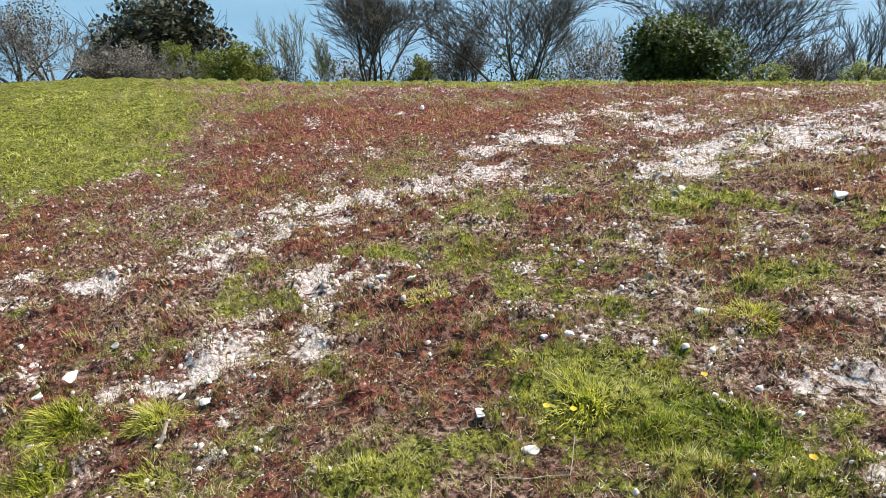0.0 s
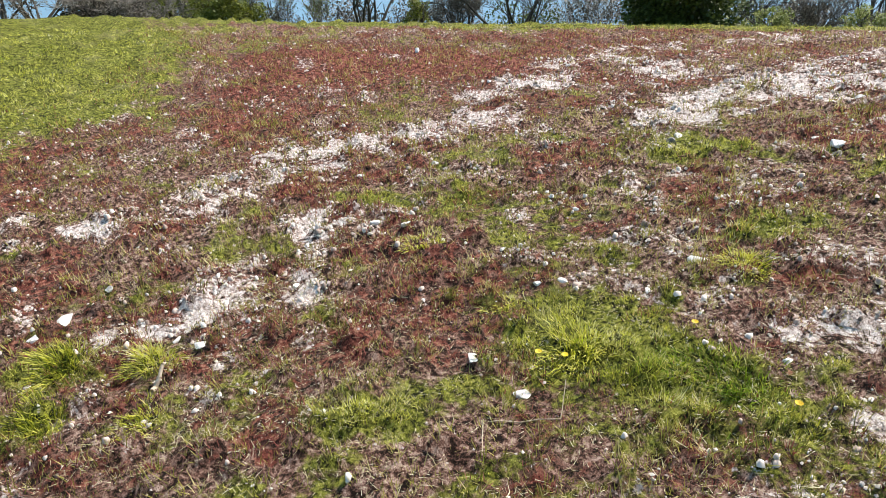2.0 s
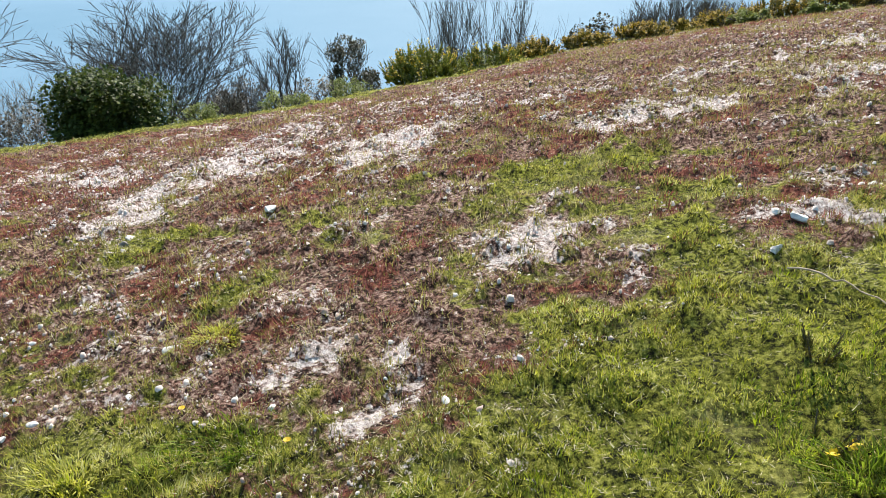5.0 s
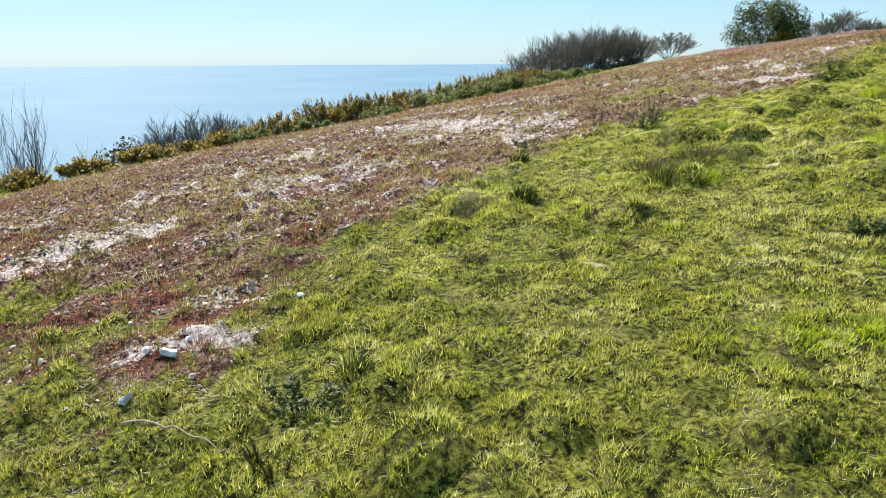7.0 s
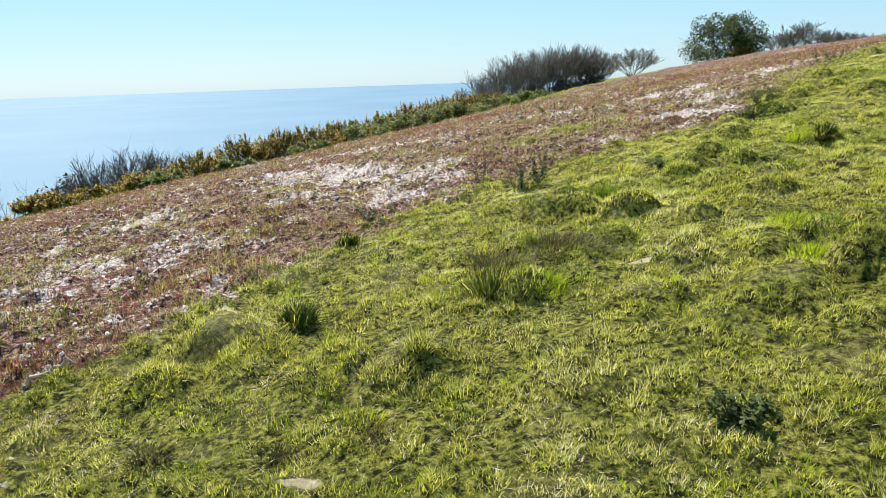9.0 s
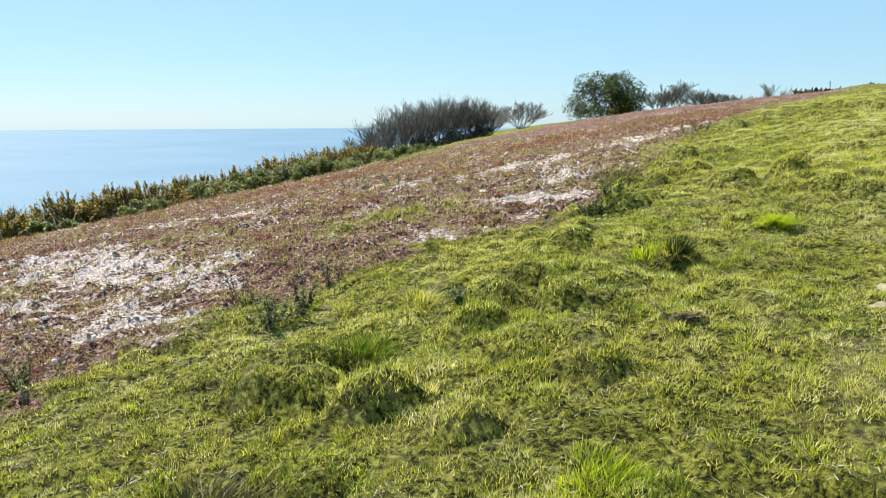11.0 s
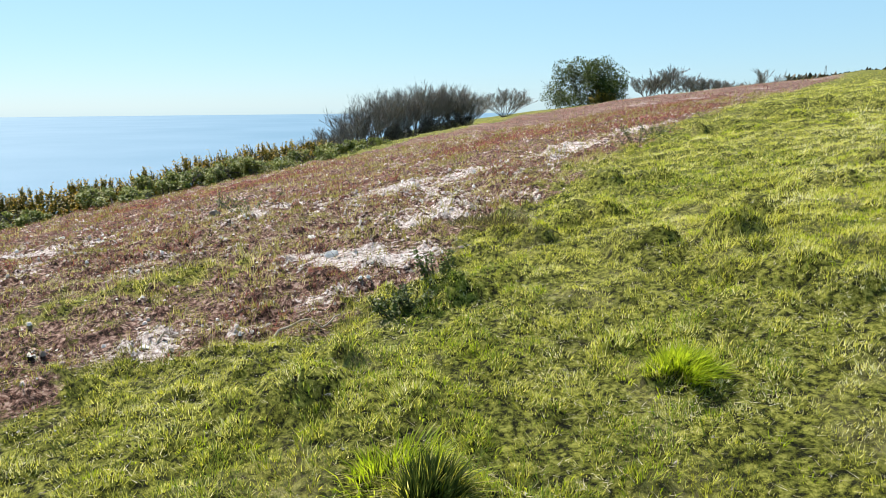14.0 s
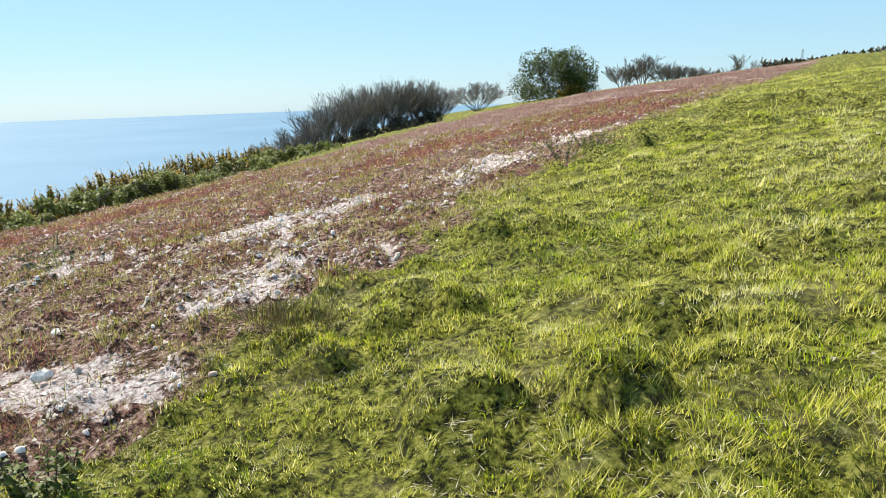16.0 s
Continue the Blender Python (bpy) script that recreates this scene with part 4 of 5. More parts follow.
meadow("red_sorrel", "low dark red sorrel over the stony field", M_SORREL, 241, (420000, 520000, 480000, 90000), lambda x, y: smooth(0.08, 0.42, cover(x, y)[1]) * 0.9, (0.012, 0.04), (0.004, 0.008), 1.1)


def tufts():
    """Small leaning tufts all over the turf and the field."""
    r = np.random.default_rng(271)
    # the dark weed-green tufts are added to give the turf its shaded gaps
    for name, label, mat, n, rise, green_side in (("turf_tufts", "small uneven tufts of sunlit meadow grass", M_GRASS, 8000, 0.038, True), ("fresh_tufts", "small fresh lime green tufts in the turf", M_BRIGHT, 7000, 0.045, True), ("shade_gap_tufts", "small dark green tufts added as shaded gaps in the turf", M_WEED_SHADE, 5500, 0.05, True), ("field_tufts", "small yellowish tufts of grass on the stony field", M_DRY, 14000, 0.045, False), ("sorrel_tufts", "small dark red tufts of sorrel", M_SORREL, 5000, 0.04, False), ("dead_tufts", "small brown tufts of dead plants on the stony field", M_BROWN, 4500, 0.05, False)):
        x, y = scatter(r, n, (-9, 12, -4, 18))
        chalk, red, green = cover(x, y)
        share = smooth(0.6, 0.9, green) if green_side else smooth(0.12, 0.45, red) if mat is M_SORREL else (0.45 if mat is M_BROWN else 0.15 + smooth(0.12, 0.36, green)) * (1 - smooth(0.7, 0.95, green))
        ok = (reach(x, y) < 10) & (r.uniform(size=n) < share * smooth(0.35, 0.6, fnoise(x, y, 0.9, 272 + int(100 * rise)))) & free_of_mud(x, y)
        x, y = x[ok], y[ok]
        per = 26 if green_side else 18
        k = np.repeat(np.arange(len(x)), per)
        a, q = r.uniform(0, 2 * np.pi, len(k)), np.sqrt(r.uniform(0, 1, len(k)))
        wide = (r.uniform(0.03, 0.075, len(x)) * (1.5 if mat in (M_BRIGHT, M_WEED_SHADE) else 1.0))[k]
        px, py = x[k] + np.cos(a) * q * wide, y[k] + np.sin(a) * q * wide
        tall = (r.uniform(0.5, 1.3, len(x)) * rise)[k] * r.uniform(0.6, 1.1, len(k))
        away = np.stack([np.cos(a), np.sin(a), 0 * a], 1) * (q * tall * 0.7)[:, None]
        v, fs = blades(np.stack([px, py, height(px, py) - 0.004], 1), tall, r.uniform(0.0035, 0.007, len(k)), r, 0.4, True, away)
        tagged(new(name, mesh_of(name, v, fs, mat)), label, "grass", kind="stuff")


tufts()


def straw():
    """Flattened dead stalks in the turf and on the field."""
    r = np.random.default_rng(251)
    x, y = scatter(r, 430000, (-8, 11, -4, 17))
    ok = (reach(x, y) < 8) & (r.uniform(size=len(x)) < 0.12 + 0.88 * smooth(0.46, 0.64, 0.5 * fnoise(x, y, 0.4, 252) + 0.5 * fnoise(x, y, 1.5, 253)))
    x, y = x[ok], y[ok]
    p = np.stack([x, y, height(x, y) + r.uniform(0.0, 0.02, len(x))], 1)
    n = len(p)
    a = r.uniform(0, 2 * np.pi, n)
    along = np.stack([np.cos(a), np.sin(a), r.uniform(-0.1, 0.35, n)], 1) * r.uniform(0.02, 0.06, n)[:, None]
    v, fs = blades(p, np.full(n, 0.004), r.uniform(0.002, 0.0045, n), r, 0.5, False, along)
    tagged(new("straw", mesh_of("straw", v, fs, leafy("dead_straw", [(0.0, (0.30, 0.23, 0.12)), (0.5, (0.55, 0.48, 0.30)), (1.0, (0.72, 0.67, 0.52))], 0.3, 1.0))), "pale flattened dead grass stalks", "straw", kind="stuff")


straw()


def gravel():
    """Small broken chalk over the bare patches."""
    r = np.random.default_rng(261)
    pieces = []
    for (box, near, far, scale), n in zip(BANDS, (190000, 220000, 170000, 0)):
        if not n:
            continue
        x, y = scatter(r, n, box)
        d = reach(x, y)
        ok = (d >= near) & (d < far) & (beside(BROW, x, y) < 0)
        x, y = x[ok], y[ok]
        chalk, red, green = cover(x, y)
        ok = r.uniform(size=len(x)) < np.clip(0.13 + 1.4 * smooth(0.12, 0.45, chalk), 0, 1) * (1 - smooth(0.6, 0.95, green)) * (1 if scale < 2 else 0.7)
        x, y = x[ok], y[ok]
        n = len(x)
        size = (0.004 + 0.010 * r.uniform(size=n) ** 3.0) * scale ** 0.8
        a = np.arange(5) * 2 * np.pi / 5 + r.uniform(0, 6.28, (n, 1))
        q = size[:, None] * r.uniform(0.6, 1.3, (n, 5))
        ring = np.stack([x[:, None] + np.cos(a) * q, y[:, None] + np.sin(a) * q, (height(x, y) - 0.004)[:, None] + 0 * q], 2)
        top = np.stack([x + size * r.uniform(-0.5, 0.5, n), y + size * r.uniform(-0.5, 0.5, n), height(x, y) + size * r.uniform(0.35, 0.9, n)], 1)
        v = np.concatenate([ring, top[:, None]], 1).reshape(-1, 3)
        k = np.arange(n)[:, None, None] * 6
        i = np.arange(5)
        f = k + np.stack([i, (i + 1) % 5, np.full(5, 5)], 1)
        pieces.append((v, [f.reshape(-1, 3)]))
    v, fs = joined(pieces)
    tagged(new("chalk_gravel", mesh_of("chalk_gravel", v, fs, M_PEBBLE)), "broken white and pinkish chalk pebbles on bare soil", "gravel", kind="stuff")


gravel()


def chips():
    """Angular chips of chalk and flint strewn over the field, thickest on the bare patches."""
    r = np.random.default_rng(265)
    m = leafy("broken_chalk", [(0.0, (0.08, 0.06, 0.05)), (0.25, (0.34, 0.25, 0.21)), (0.55, (0.56, 0.47, 0.43)), (0.85, (0.74, 0.69, 0.67)), (1.0, (0.80, 0.77, 0.76))], 0.0, 0.9, 0.9)
    x, y = scatter(r, 150000, (-13, 9, -5.5, 19))
    chalk, red, green = cover(x, y)
    share = np.clip(0.05 + 0.16 * smooth(0.45, 0.62, fnoise(x, y, 0.9, 266)) + 1.1 * smooth(0.1, 0.42, chalk), 0, 1) * (1 - smooth(0.5, 0.8, green))
    ok = (r.uniform(size=len(x)) < share * 0.85) & (reach(x, y) < 12) & (beside(BROW, x, y) < -0.5)
    x, y = x[ok], y[ok]
    n = len(x)
    size = (0.0065 + 0.021 * r.uniform(size=n) ** 4) * (0.8 + 0.035 * reach(x, y))
    a = np.arange(5) * 2 * np.pi / 5 + r.uniform(0, 6.28, (n, 1)) + r.uniform(-0.4, 0.4, (n, 5))
    q = size[:, None] * r.uniform(0.55, 1.25, (n, 5))
    z = height(x, y)
    rise = size * r.uniform(0.35, 0.95, n)
    slope = r.uniform(-0.35, 0.35, (n, 2))
    low = np.stack([x[:, None] + np.cos(a) * q, y[:, None] + np.sin(a) * q, (z - 0.4 * size)[:, None] + 0 * q], 2)
    shrink = r.uniform(0.5, 0.85, (n, 1))
    ox, oy = np.cos(a) * q * shrink, np.sin(a) * q * shrink
    high = np.stack([x[:, None] + ox, y[:, None] + oy, (z + rise)[:, None] + ox * slope[:, :1] + oy * slope[:, 1:]], 2)
    v = np.concatenate([low, high], 1).reshape(-1, 3)
    k, i = np.arange(n)[:, None, None] * 10, np.arange(5)
    sides = (k + np.stack([i, (i + 1) % 5, (i + 1) % 5 + 5, i + 5], 1)).reshape(-1, 4)
    tops = (np.arange(n)[:, None] * 10 + np.arange(5, 10)).reshape(-1, 5)
    tagged(new("chalk_chips", mesh_of("chalk_chips", v, [sides, tops], m)), "angular white and pinkish chips of broken chalk", "gravel", kind="stuff")


chips()


def rock(name, x, y, size, label, mat, seed, flat=0.6, category="stone"):
    r = np.random.default_rng(seed)
    bm = bmesh.new()
    bmesh.ops.create_icosphere(bm, subdivisions=2, radius=1.0)
    planes = r.normal(size=(11, 3))
    planes /= np.linalg.norm(planes, axis=1)[:, None]
    cut = r.uniform(0.35, 0.8, 11)
    size = size * 0.78
    for vert in bm.verts:
        c = np.array(vert.co)
        for p, k in zip(planes, cut):
            over = c @ p - k
            if over > 0:
                c = c - p * over * 0.92
        c = c * (1 + 0.10 * noise.noise(Vector(c * 2.3) + Vector((seed, 0, 0)))) + 0.02 * np.array(noise.noise_vector(Vector(c * 6)))
        vert.co = Vector((c[0] * size * 0.62, c[1] * size * 0.45, c[2] * size * flat * 0.5))
    me = bpy.data.meshes.new(name)
    bm.to_mesh(me)
    bm.free()
    me.materials.append(mat)
    ob = tagged(new(name, me), label, category)
    ob.matrix_basis = pose(x, y, float(height(x, y)) + size * flat * 0.08, r.uniform(-12, 12), r.uniform(-12, 12), r.uniform(0, 360))
    return ob


STONES_A = [(-14.37, 0.77, 0.22), (-6.35, -0.70, 0.13), (-6.51, -0.91, 0.10), (-4.91, 0.92, 0.18), (-6.42, 3.02, 0.24), (-7.45, 2.17, 0.16), (-5.91, -3.10, 0.17), (-5.75, -3.25, 0.15), (-4.41, -0.64, 0.11), (-4.10, -0.46, 0.13), (-5.21, -2.13, 0.12), (-5.40, -2.31, 0.09), (-7.79, -0.18, 0.13), (-7.69, -0.91, 0.12), (-5.32, 1.44, 0.09), (-5.08, -0.06, 0.10), (-5.07, 0.11, 0.09), (-10.24, -3.05, 0.13), (-6.78, 3.14, 0.14)]
STONES_B = [(-7.73, 4.34, 0.18), (-9.68, -4.85, 0.14), (-6.20, -2.88, 0.09), (-5.76, -1.55, 0.08), (-4.71, 0.49, 0.09), (-5.66, -0.12, 0.08), (-6.12, 0.60, 0.08), (-6.42, -3.11, 0.07), (-1.95, 3.60, 0.15), (-2.10, 3.62, 0.11), (-1.98, 3.05, 0.15), (-3.35, 3.02, 0.10), (-1.65, 4.38, 0.10), (-1.36, 4.42, 0.10), (2.89, 15.3, 0.26), (4.8, 12.75, 0.18), (3.6, 11.2, 0.12), (4.6, 13.6, 0.14), (-2.99, 1.16, 0.08)]
for i, (x, y, size) in enumerate(STONES_A + STONES_B):
    rock("chalk_stone", x, y, size, "white lump of chalk lying on the field" if size < 0.15 else "large white block of chalk on the field", M_CHALK, 300 + i, 0.45 + 0.25 * ((i * 7) % 5) / 5)
rock("flint", -7.29, 2.00, 0.16, "dark grey flint standing in the field", M_FLINT, 350, 0.9)
rock("flint", 3.15, 17.2, 0.24, "dark purplish lump of flint on the field", M_FLINT, 351, 0.9)
rock("flint", -6.30, 2.95, 0.16, "grey flint beside a chalk block", M_FLINT, 352, 0.7)


def stick(name, points, radius, label, seed):
    """A dead stick that runs over the ground through the given places (x, y, lift)."""
    r = np.random.default_rng(seed)
    rows, last = [], None
    fine = []
    for (ax, ay, al), (bx, by, bl) in zip(points[:-1], points[1:]):
        for t in np.linspace(0, 1, 5)[:-1]:
            fine.append((ax + (bx - ax) * t, ay + (by - ay) * t, al + (bl - al) * t))
    fine.append(points[-1])
    for k, (x, y, lift) in enumerate(fine):
        p = np.array([x, y, float(height(x, y)) + lift + radius]) + r.normal(0, radius * 0.5, 3)
        w = radius * (1 - 0.6 * k / len(fine))
        if last is not None:
            rows.append((*last[0], *p, last[1], w))
        last = (p, w)
    v, f = tubes(rows, 6)
    return tagged(new(name, mesh_of(name, v, [f], M_STICK, True)), label, "stick")


stick("broken_branch", [(-4.81, -2.36, 0.01), (-4.99, -2.30, 0.05)], 0.016, "short pale broken branch on the ground", 401)
stick("dry_stem", [(-3.95, -0.72, 0.0), (-3.84, -0.36, 0.01), (-4.02, -0.27, 0.10)], 0.0035, "thin pale dry stem lying on the grass", 402)
stick("dry_stem", [(-3.95, -0.70, 0.0), (-3.66, -0.78, 0.02)], 0.003, "thin pale dry stem lying on the grass", 403)
stick("dry_stem", [(-7.52, 2.40, 0.01), (-7.48, 2.73, 0.03)], 0.006, "straight dry stem on the chalk", 404)
stick("dry_stem", [(-2.75, 7.7, 0.01), (-2.36, 6.86, 0.03)], 0.009, "long pale dry stem on the stony field", 405)
stick("grey_branch", [(-1.30, 5.62, 0.01), (-1.15, 5.68, 0.03), (-1.02, 5.72, 0.04)], 0.016, "weathered grey branch in the grass", 406)
stick("long_twig", [(-1.86, 2.78, 0.05), (-1.62, 2.70, 0.04), (-1.45, 2.62, 0.05), (-1.29, 2.55, 0.02)], 0.006, "long bent pale twig on the grass", 407)
stick("bramble_root", [(4.34, 10.72, 0.0), (4.46, 10.88, 0.03), (4.72, 10.84, 0.03), (4.84, 10.96, 0.04)], 0.010, "bent pale root lying along the field edge", 408)
stick("dry_stem", [(3.67, 11.21, 0.01), (3.82, 11.33, 0.03)], 0.007, "thin dry stem on the field", 409)


def tussock(x, y, wide, tall, label, seed, count=420, mat=None, skirt=70, dead=None, splay=1.25):
    """A tuft of long grass that leans outwards, with a core coloured as shade and a skirt of dead blades."""
    r = np.random.default_rng(seed)
    ob = thing("grass_tussock", x, y, label, "grass tuft", "", 0.01)
    dark = mat is M_WEED_SHADE
    # core blades get the dark weed green, for the tuft's shaded side
    for name, n, m, low, out in (("shade_core", int(count * 0.9) if dark else int(count * 0.35), M_WEED_SHADE, 0.92 if dark else 0.72, 0.75), ("green_tuft", int(count * 0.13) if dark else count, M_GRASS if dark else mat or M_LUSH, 1.0, 1.0)):
        a, q = r.uniform(0, 2 * np.pi, n), np.sqrt(r.uniform(0, 1, n))
        q = q * wide * (0.65 + 0.25 * np.sin(3 * a + seed) + 0.15 * np.sin(5 * a + 2 * seed))
        p = np.stack([np.cos(a) * q, np.sin(a) * q, np.full(n, -0.01)], 1)
        crest = 1.15 - 0.75 * np.minimum(q / wide, 1) ** 2
        away = np.stack([np.cos(a) * q / wide + 0.25, np.sin(a) * q / wide - 0.15, 0 * a], 1) * (tall * splay * out * r.uniform(0.2, 1.3, n))[:, None]
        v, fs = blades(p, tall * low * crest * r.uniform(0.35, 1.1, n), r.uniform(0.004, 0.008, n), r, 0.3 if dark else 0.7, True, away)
        part(name, mesh_of(name, v, fs, m), ob, "blades coloured dark green for the tuft's shade" if name == "shade_core" and not dark else "")
    if skirt:
        a, q = r.uniform(0, 2 * np.pi, skirt), wide * r.uniform(0.35, 0.75, skirt)
        p = np.stack([np.cos(a) * q, np.sin(a) * q, np.full(skirt, tall * 0.12)], 1)
        down = np.stack([np.cos(a) * tall * 0.8, np.sin(a) * tall * 0.8, np.full(skirt, -tall * 0.25)], 1)
        v, fs = blades(p, tall * r.uniform(0.2, 0.5, skirt), r.uniform(0.004, 0.007, skirt), r, 0.3, True, down)
        part("dead_skirt", mesh_of("dead_skirt", v, fs, dead or M_DRY), ob, "drooping straw-coloured dead blades")
    return ob


tussock(0.31, 5.86, 0.15, 0.17, "dense dark green tussock with yellow tips", 501, 1100, M_WEED_SHADE, 120, M_GRASS, 0.6)
tussock(1.54, 5.84, 0.19, 0.22, "large dark shaggy tussock of coarse grass", 502, 1500, M_WEED_SHADE, 150, M_BROWN, 0.7)
tussock(1.85, 5.86, 0.30, 0.11, "bright green sprawling tussock", 503, 700, M_BRIGHT)
tussock(1.62, 6.25, 0.42, 0.16, "brownish rough tussock on a small mound", 504, 500, M_BROWN)
tussock(2.05, 6.36, 0.32, 0.16, "brownish rough tussock on a small mound", 505, 350, M_BROWN)
tussock(5.10, 8.78, 0.15, 0.19, "dark green tussock with pale drooping blades", 506, 1600, M_WEED_SHADE, 220, None, 0.6)
tussock(5.05, 9.00, 0.30, 0.14, "bright green grass tuft behind a dark tussock", 507, 600, M_BRIGHT)
tussock(6.36, 9.47, 0.19, 0.13, "bright yellow-green rounded tussock", 508, 1900, M_BRIGHT, 60, None, 0.8)
tussock(6.30, 12.55, 0.50, 0.13, "broad brownish green tussock at the field edge", 509, 450, M_BROWN)
tussock(6.10, 12.8, 0.34, 0.13, "brownish green tussock at the field edge", 510, 300, M_BROWN)
tussock(0.43, 7.60, 0.16, 0.14, "dark low tussock at the edge of the grass", 511, 900, M_WEED_SHADE, 70, None, 0.8)
tussock(3.50, 6.10, 0.28, 0.09, "bright green grass tuft", 512, 600, M_BRIGHT)
tussock(3.38, 5.58, 0.26, 0.08, "bright green grass tuft", 513, 600, M_BRIGHT)
tussock(0.90, 4.52, 0.16, 0.07, "brown and green rough tuft", 514, 300, M_BROWN, 60)
tussock(0.48, 4.42, 0.18, 0.07, "brown and green rough tuft", 515, 300, M_BROWN, 60)
tussock(-0.15, 4.58, 0.20, 0.08, "rough brownish tuft beside the field", 516, 300, M_BROWN)
tussock(0.05, 4.12, 0.22, 0.07, "rough brownish tuft beside the field", 517, 300, M_BROWN)
tussock(-0.80, 3.18, 0.14, 0.12, "small dark green tuft", 518, 400, M_WEED_SHADE)
tussock(2.72, 8.03, 0.26, 0.15, "dark green leafy tuft", 519, 600, M_LUSH)
tussock(4.41, 8.42, 0.18, 0.11, "low dark tuft of meadow grass", 520, 400, M_WEED_SHADE)
tussock(3.15, 8.80, 0.20, 0.12, "low green tuft of meadow grass", 521, 400, M_GRASS)
tussock(1.45, 3.02, 0.36, 0.07, "bright yellow-green tuft in the meadow", 522, 700, M_BRIGHT)
tussock(1.75, 2.95, 0.32, 0.06, "bright yellow-green tuft in the meadow", 523, 600, M_BRIGHT)
tussock(-5.30, -2.95, 0.26, 0.10, "green grass tuft on the stony field", 524, 700, M_GRASS)
tussock(-5.15, -2.42, 0.20, 0.08, "yellowish grass tuft on the stony field", 525, 500, M_GRASS)
tussock(-4.75, -2.95, 0.28, 0.10, "green grass tuft on the stony field", 526, 700, M_GRASS)
tussock(-4.55, -2.35, 0.20, 0.07, "yellowish grass tuft on the stony field", 527, 400, M_GRASS)
tussock(-6.0, -0.6, 0.26, 0.05, "low olive grass tuft on the stony field", 528, 500, M_GRASS)
tussock(-4.95, -0.25, 0.24, 0.05, "low olive grass tuft on the stony field", 529, 500, M_GRASS)
tussock(-4.75, 1.15, 0.22, 0.06, "yellow-green grass tuft beside a chalk block", 530, 500, M_GRASS)
tussock(-3.75, 0.55, 0.50, 0.085, "lush dark green tuft in the grass patch", 531, 900, M_LUSH)
tussock(-4.35, -0.05, 0.32, 0.07, "green tuft at the rim of the grass patch", 532, 700, M_GRASS)
tussock(-1.15, 1.35, 0.28, 0.20, "tall bright green grass near the gorse seedling", 533, 800, M_LUSH)
tussock(-0.85, 1.75, 0.26, 0.20, "tall bright green grass near the gorse seedling", 534, 800, M_LUSH)


def weed(x, y, tall, wide, label, seed, stems=9, mat=None, leaf=0.032):
    """A leafy weed: upright stalks set with leaves."""
    r = np.random.default_rng(seed)
    ob = thing("weed", x, y, label, "weed", "", 0.01)
    a, q = r.uniform(0, 2 * np.pi, stems), r.uniform(0, 0.5, stems) * wide
    p = np.stack([np.cos(a) * q, np.sin(a) * q, 0 * a], 1)
    tip = p + np.stack([np.cos(a) * wide * 0.5, np.sin(a) * wide * 0.5, tall * r.uniform(0.6, 1.05, stems)], 1) * r.uniform(0.7, 1, stems)[:, None]
    for row in np.concatenate([p, tip, np.full((stems, 1), 0.004), np.full((stems, 1), 0.0015)], 1):
        v, f = tubes([row], 4)
        part("stalk", mesh_of("stalk", v, [f], M_BLACKWOOD), ob)
    k = r.integers(0, stems, stems * 45)
    at = p[k] + (tip - p)[k] * r.uniform(0.1, 1.0, len(k))[:, None] + r.normal(0, 0.012, (len(k), 3))
    at[:, 2] = np.maximum(at[:, 2], 0.01)
    v, fs = leaves(at, r.uniform(0.5, 1.2, len(k)) * leaf, r, 0.3)
    part("foliage", mesh_of("foliage", v, fs, mat or M_WEED_SHADE), ob)
    return ob


weed(5.28, 10.78, 0.24, 0.17, "dark leafy weed at the edge of the field", 601)
weed(5.44, 10.96, 0.26, 0.17, "dark leafy weed at the edge of the field", 602)
weed(5.16, 10.72, 0.16, 0.20, "low dark weed at the edge of the field", 603, 12)
weed(2.08, 8.92, 0.28, 0.28, "dark bushy weed beside the field", 604, 14)
weed(1.73, 9.95, 0.45, 0.16, "brown upright seed stalk beside the field", 605, 4, M_BROWN, 0.035)
weed(2.48, 9.97, 0.46, 0.20, "brown upright seed stalk beside the field", 606, 5, M_BROWN, 0.04)
weed(2.30, 9.25, 0.38, 0.2, "brown upright seed stalk in the grass", 607, 5, M_BROWN, 0.04)
weed(2.36, 4.24, 0.15, 0.16, "small dark weed in the meadow", 608, 9, None, 0.035)
weed(9.45, 16.95, 0.38, 0.5, "dark weed at the edge of the field", 609, 10)
weed(9.95, 17.5, 0.36, 0.5, "dark weed at the edge of the field", 610, 10)
weed(-1.02, 2.90, 0.16, 0.26, "dark leafy weed low in the grass", 611, 12)
weed(3.40, 8.5, 0.10, 0.16, "low dark weed in the meadow", 612, 9)
weed(4.47, 7.52, 0.07, 0.16, "low brown weed in the meadow", 613, 9, M_BROWN)
weed(3.0, 18.3, 0.4, 0.4, "dark weed on the stony field", 614, 9)
weed(0.6, 8.4, 0.22, 0.35, "grey-green weed at the field edge", 615, 10)
weed(3.7, 16.6, 0.35, 0.6, "green weed on the stony field", 616, 12)


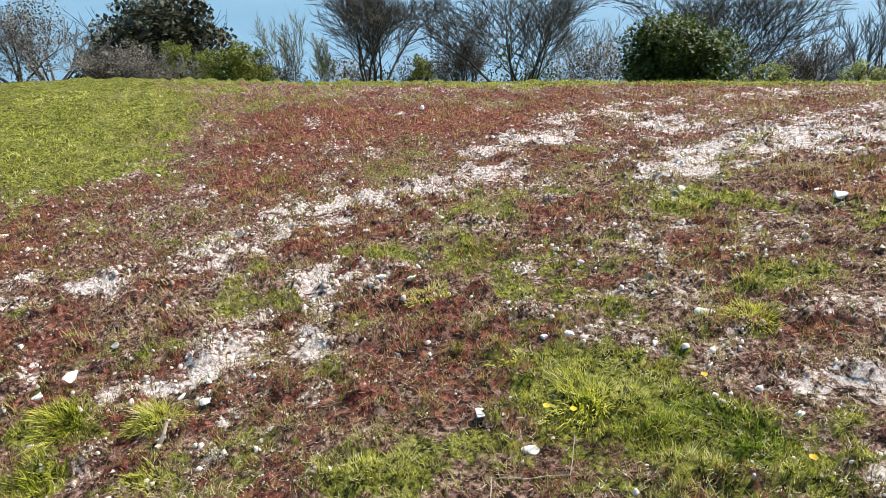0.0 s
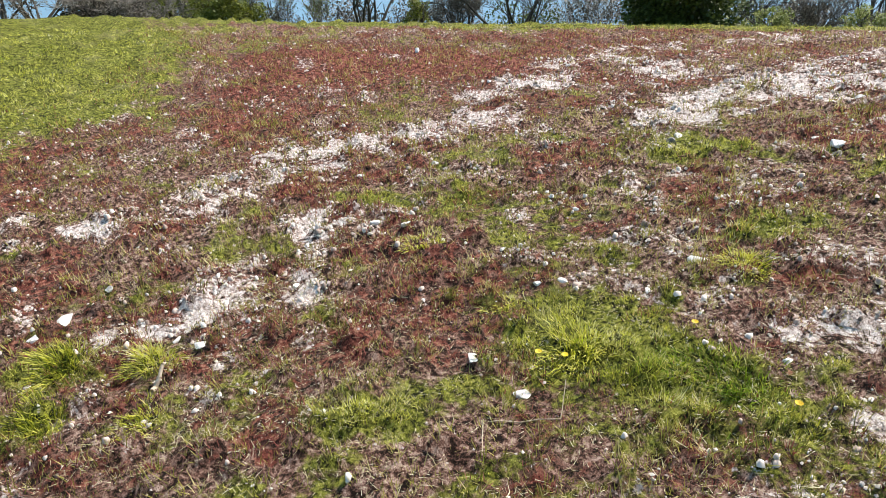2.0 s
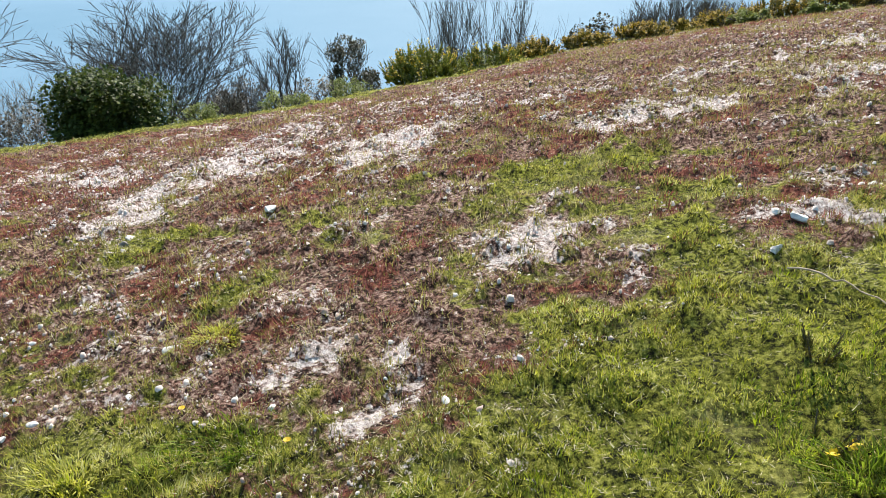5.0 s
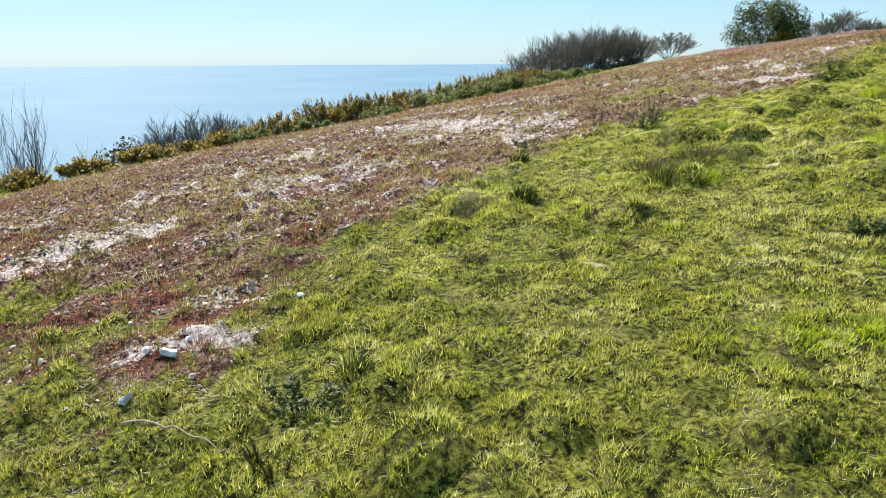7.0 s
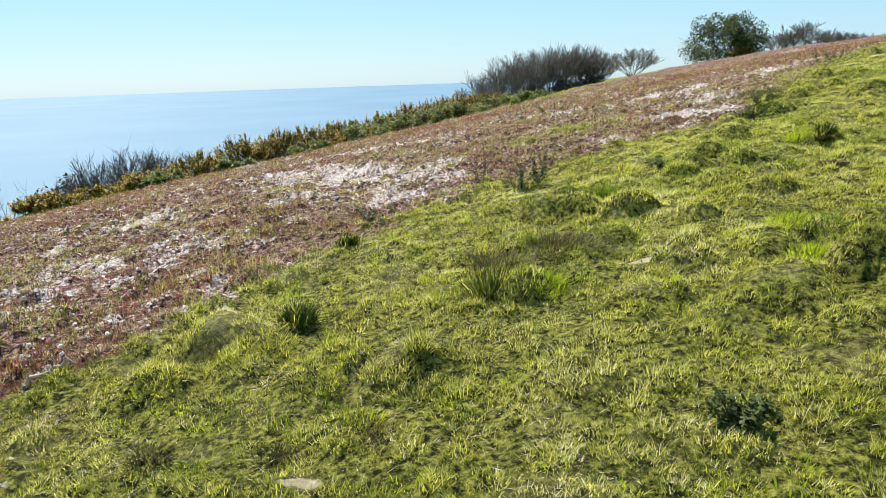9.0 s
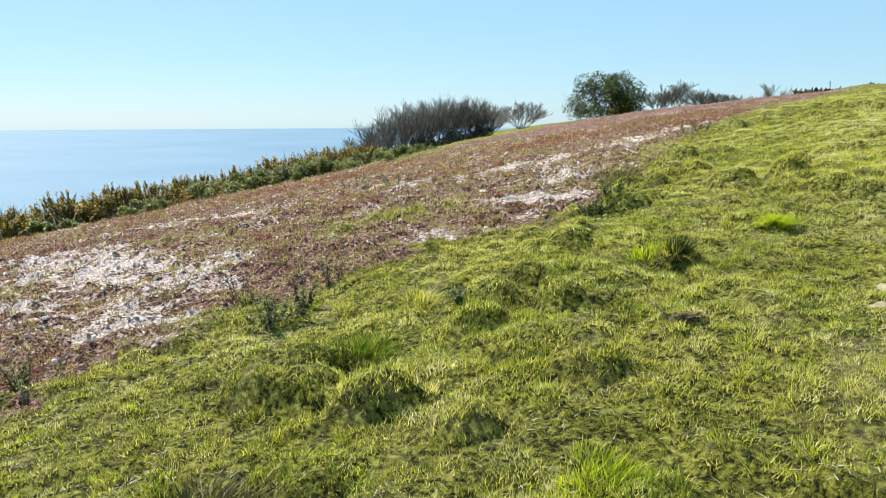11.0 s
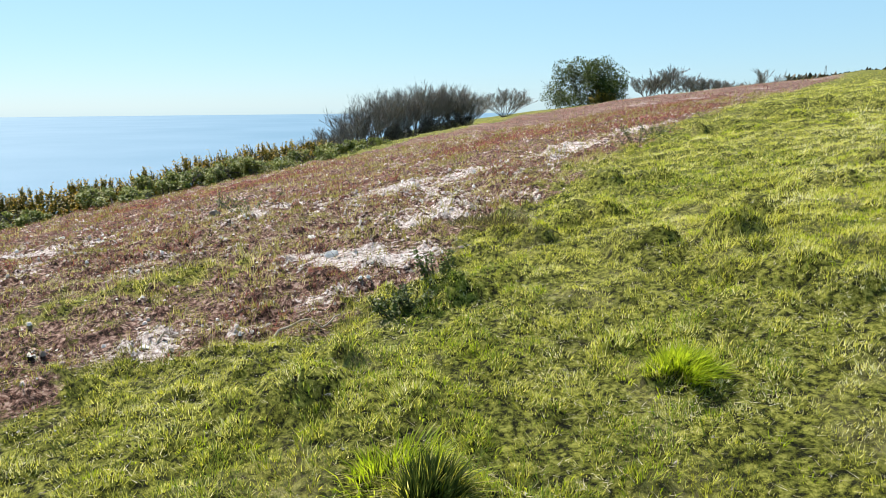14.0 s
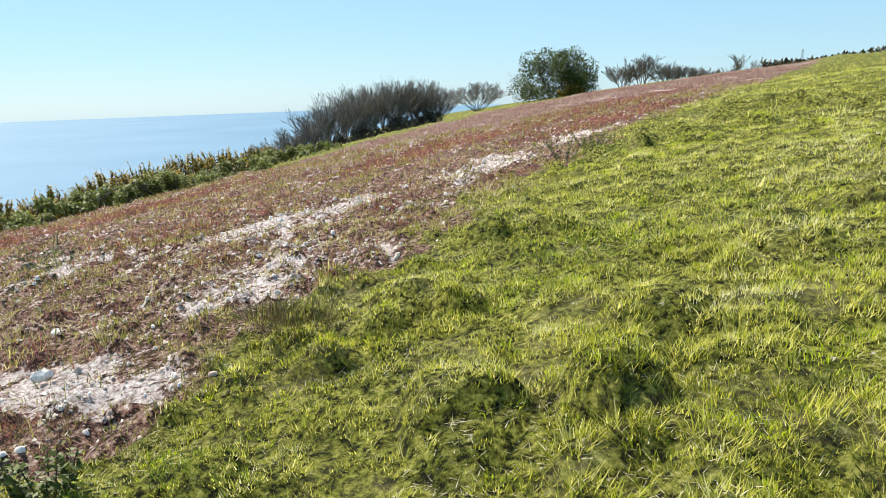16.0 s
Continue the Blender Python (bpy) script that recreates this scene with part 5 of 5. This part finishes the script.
def gorse_seedling(x, y, tall, wide, label, seed, shoots, flowers):
    r = np.random.default_rng(seed)
    ob = thing("gorse_seedling", x, y, label, "shrub", "", 0.01)
    a = r.uniform(0, 2 * np.pi, shoots)
    p = np.stack([np.cos(a) * wide * 0.3, np.sin(a) * wide * 0.3, 0 * a], 1)
    d = np.stack([np.cos(a) * 0.5, np.sin(a) * 0.5, np.ones(shoots)], 1)
    d /= np.linalg.norm(d, axis=1)[:, None]
    length = tall * r.uniform(0.5, 1.1, shoots)
    v, fs, at, k = spiny(r, p, d, length, np.full(shoots, 0.03), 90)
    part("spiny_top", mesh_of("spiny_top", v, fs, M_GORSE), ob)
    v, f = tubes(np.concatenate([p, p + d * length[:, None], np.full((shoots, 1), 0.006), np.full((shoots, 1), 0.002)], 1), 5)
    part("framework", mesh_of("framework", v, [f], M_BLACKWOOD), ob)
    for i in range(flowers):
        c = p[i % shoots] + d[i % shoots] * length[i % shoots] * r.uniform(0.75, 1.0) + r.normal(0, 0.01, 3)
        v, fs = leaves(np.repeat(c[None], 9, 0), r.uniform(0.018, 0.03, 9), r)
        part("flower", mesh_of("flower", v, fs, M_YELLOW), ob, "bright yellow flower")


gorse_seedling(-1.45, 1.47, 0.15, 0.2, "small gorse seedling with bright yellow flowers", 701, 7, 4)
gorse_seedling(-1.06, 1.95, 0.17, 0.3, "young spiny gorse with a few yellow flowers", 702, 10, 5)
gorse_seedling(-1.05, 2.42, 0.18, 0.25, "young dark spiny gorse in the grass", 703, 9, 0)
gorse_seedling(-1.55, 2.0, 0.16, 0.2, "young dark spiny gorse in the grass", 704, 7, 0)


def dandelion(x, y, seed):
    r = np.random.default_rng(seed)
    ob = thing("dandelion", x, y, "small yellow dandelion low in the grass", "flower", "dandelions")
    v, f = tubes([(0, 0, 0, 0.004, 0.002, 0.05, 0.002, 0.0015)], 5)
    part("stalk", mesh_of("stalk", v, [f], M_LUSH), ob)
    a = np.arange(14) * 2 * np.pi / 14
    head = np.array([0.004, 0.002, 0.05])
    tip = head + np.stack([np.cos(a), np.sin(a), 0.3 + 0 * a], 1) * 0.018
    side = np.stack([-np.sin(a), np.cos(a), 0 * a], 1) * 0.004
    v = np.stack([head + 0 * tip, tip - side, tip + side], 1).reshape(-1, 3)
    part("flower", mesh_of("flower", v, [np.arange(42).reshape(-1, 3)], M_YELLOW), ob, "yellow flower head")


for i, (x, y) in enumerate([(-4.35, -0.30), (-3.55, 0.62), (-4.28, -0.18), (-4.3, 0.55), (-3.2, -0.3)]):
    dandelion(x, y, 800 + i)
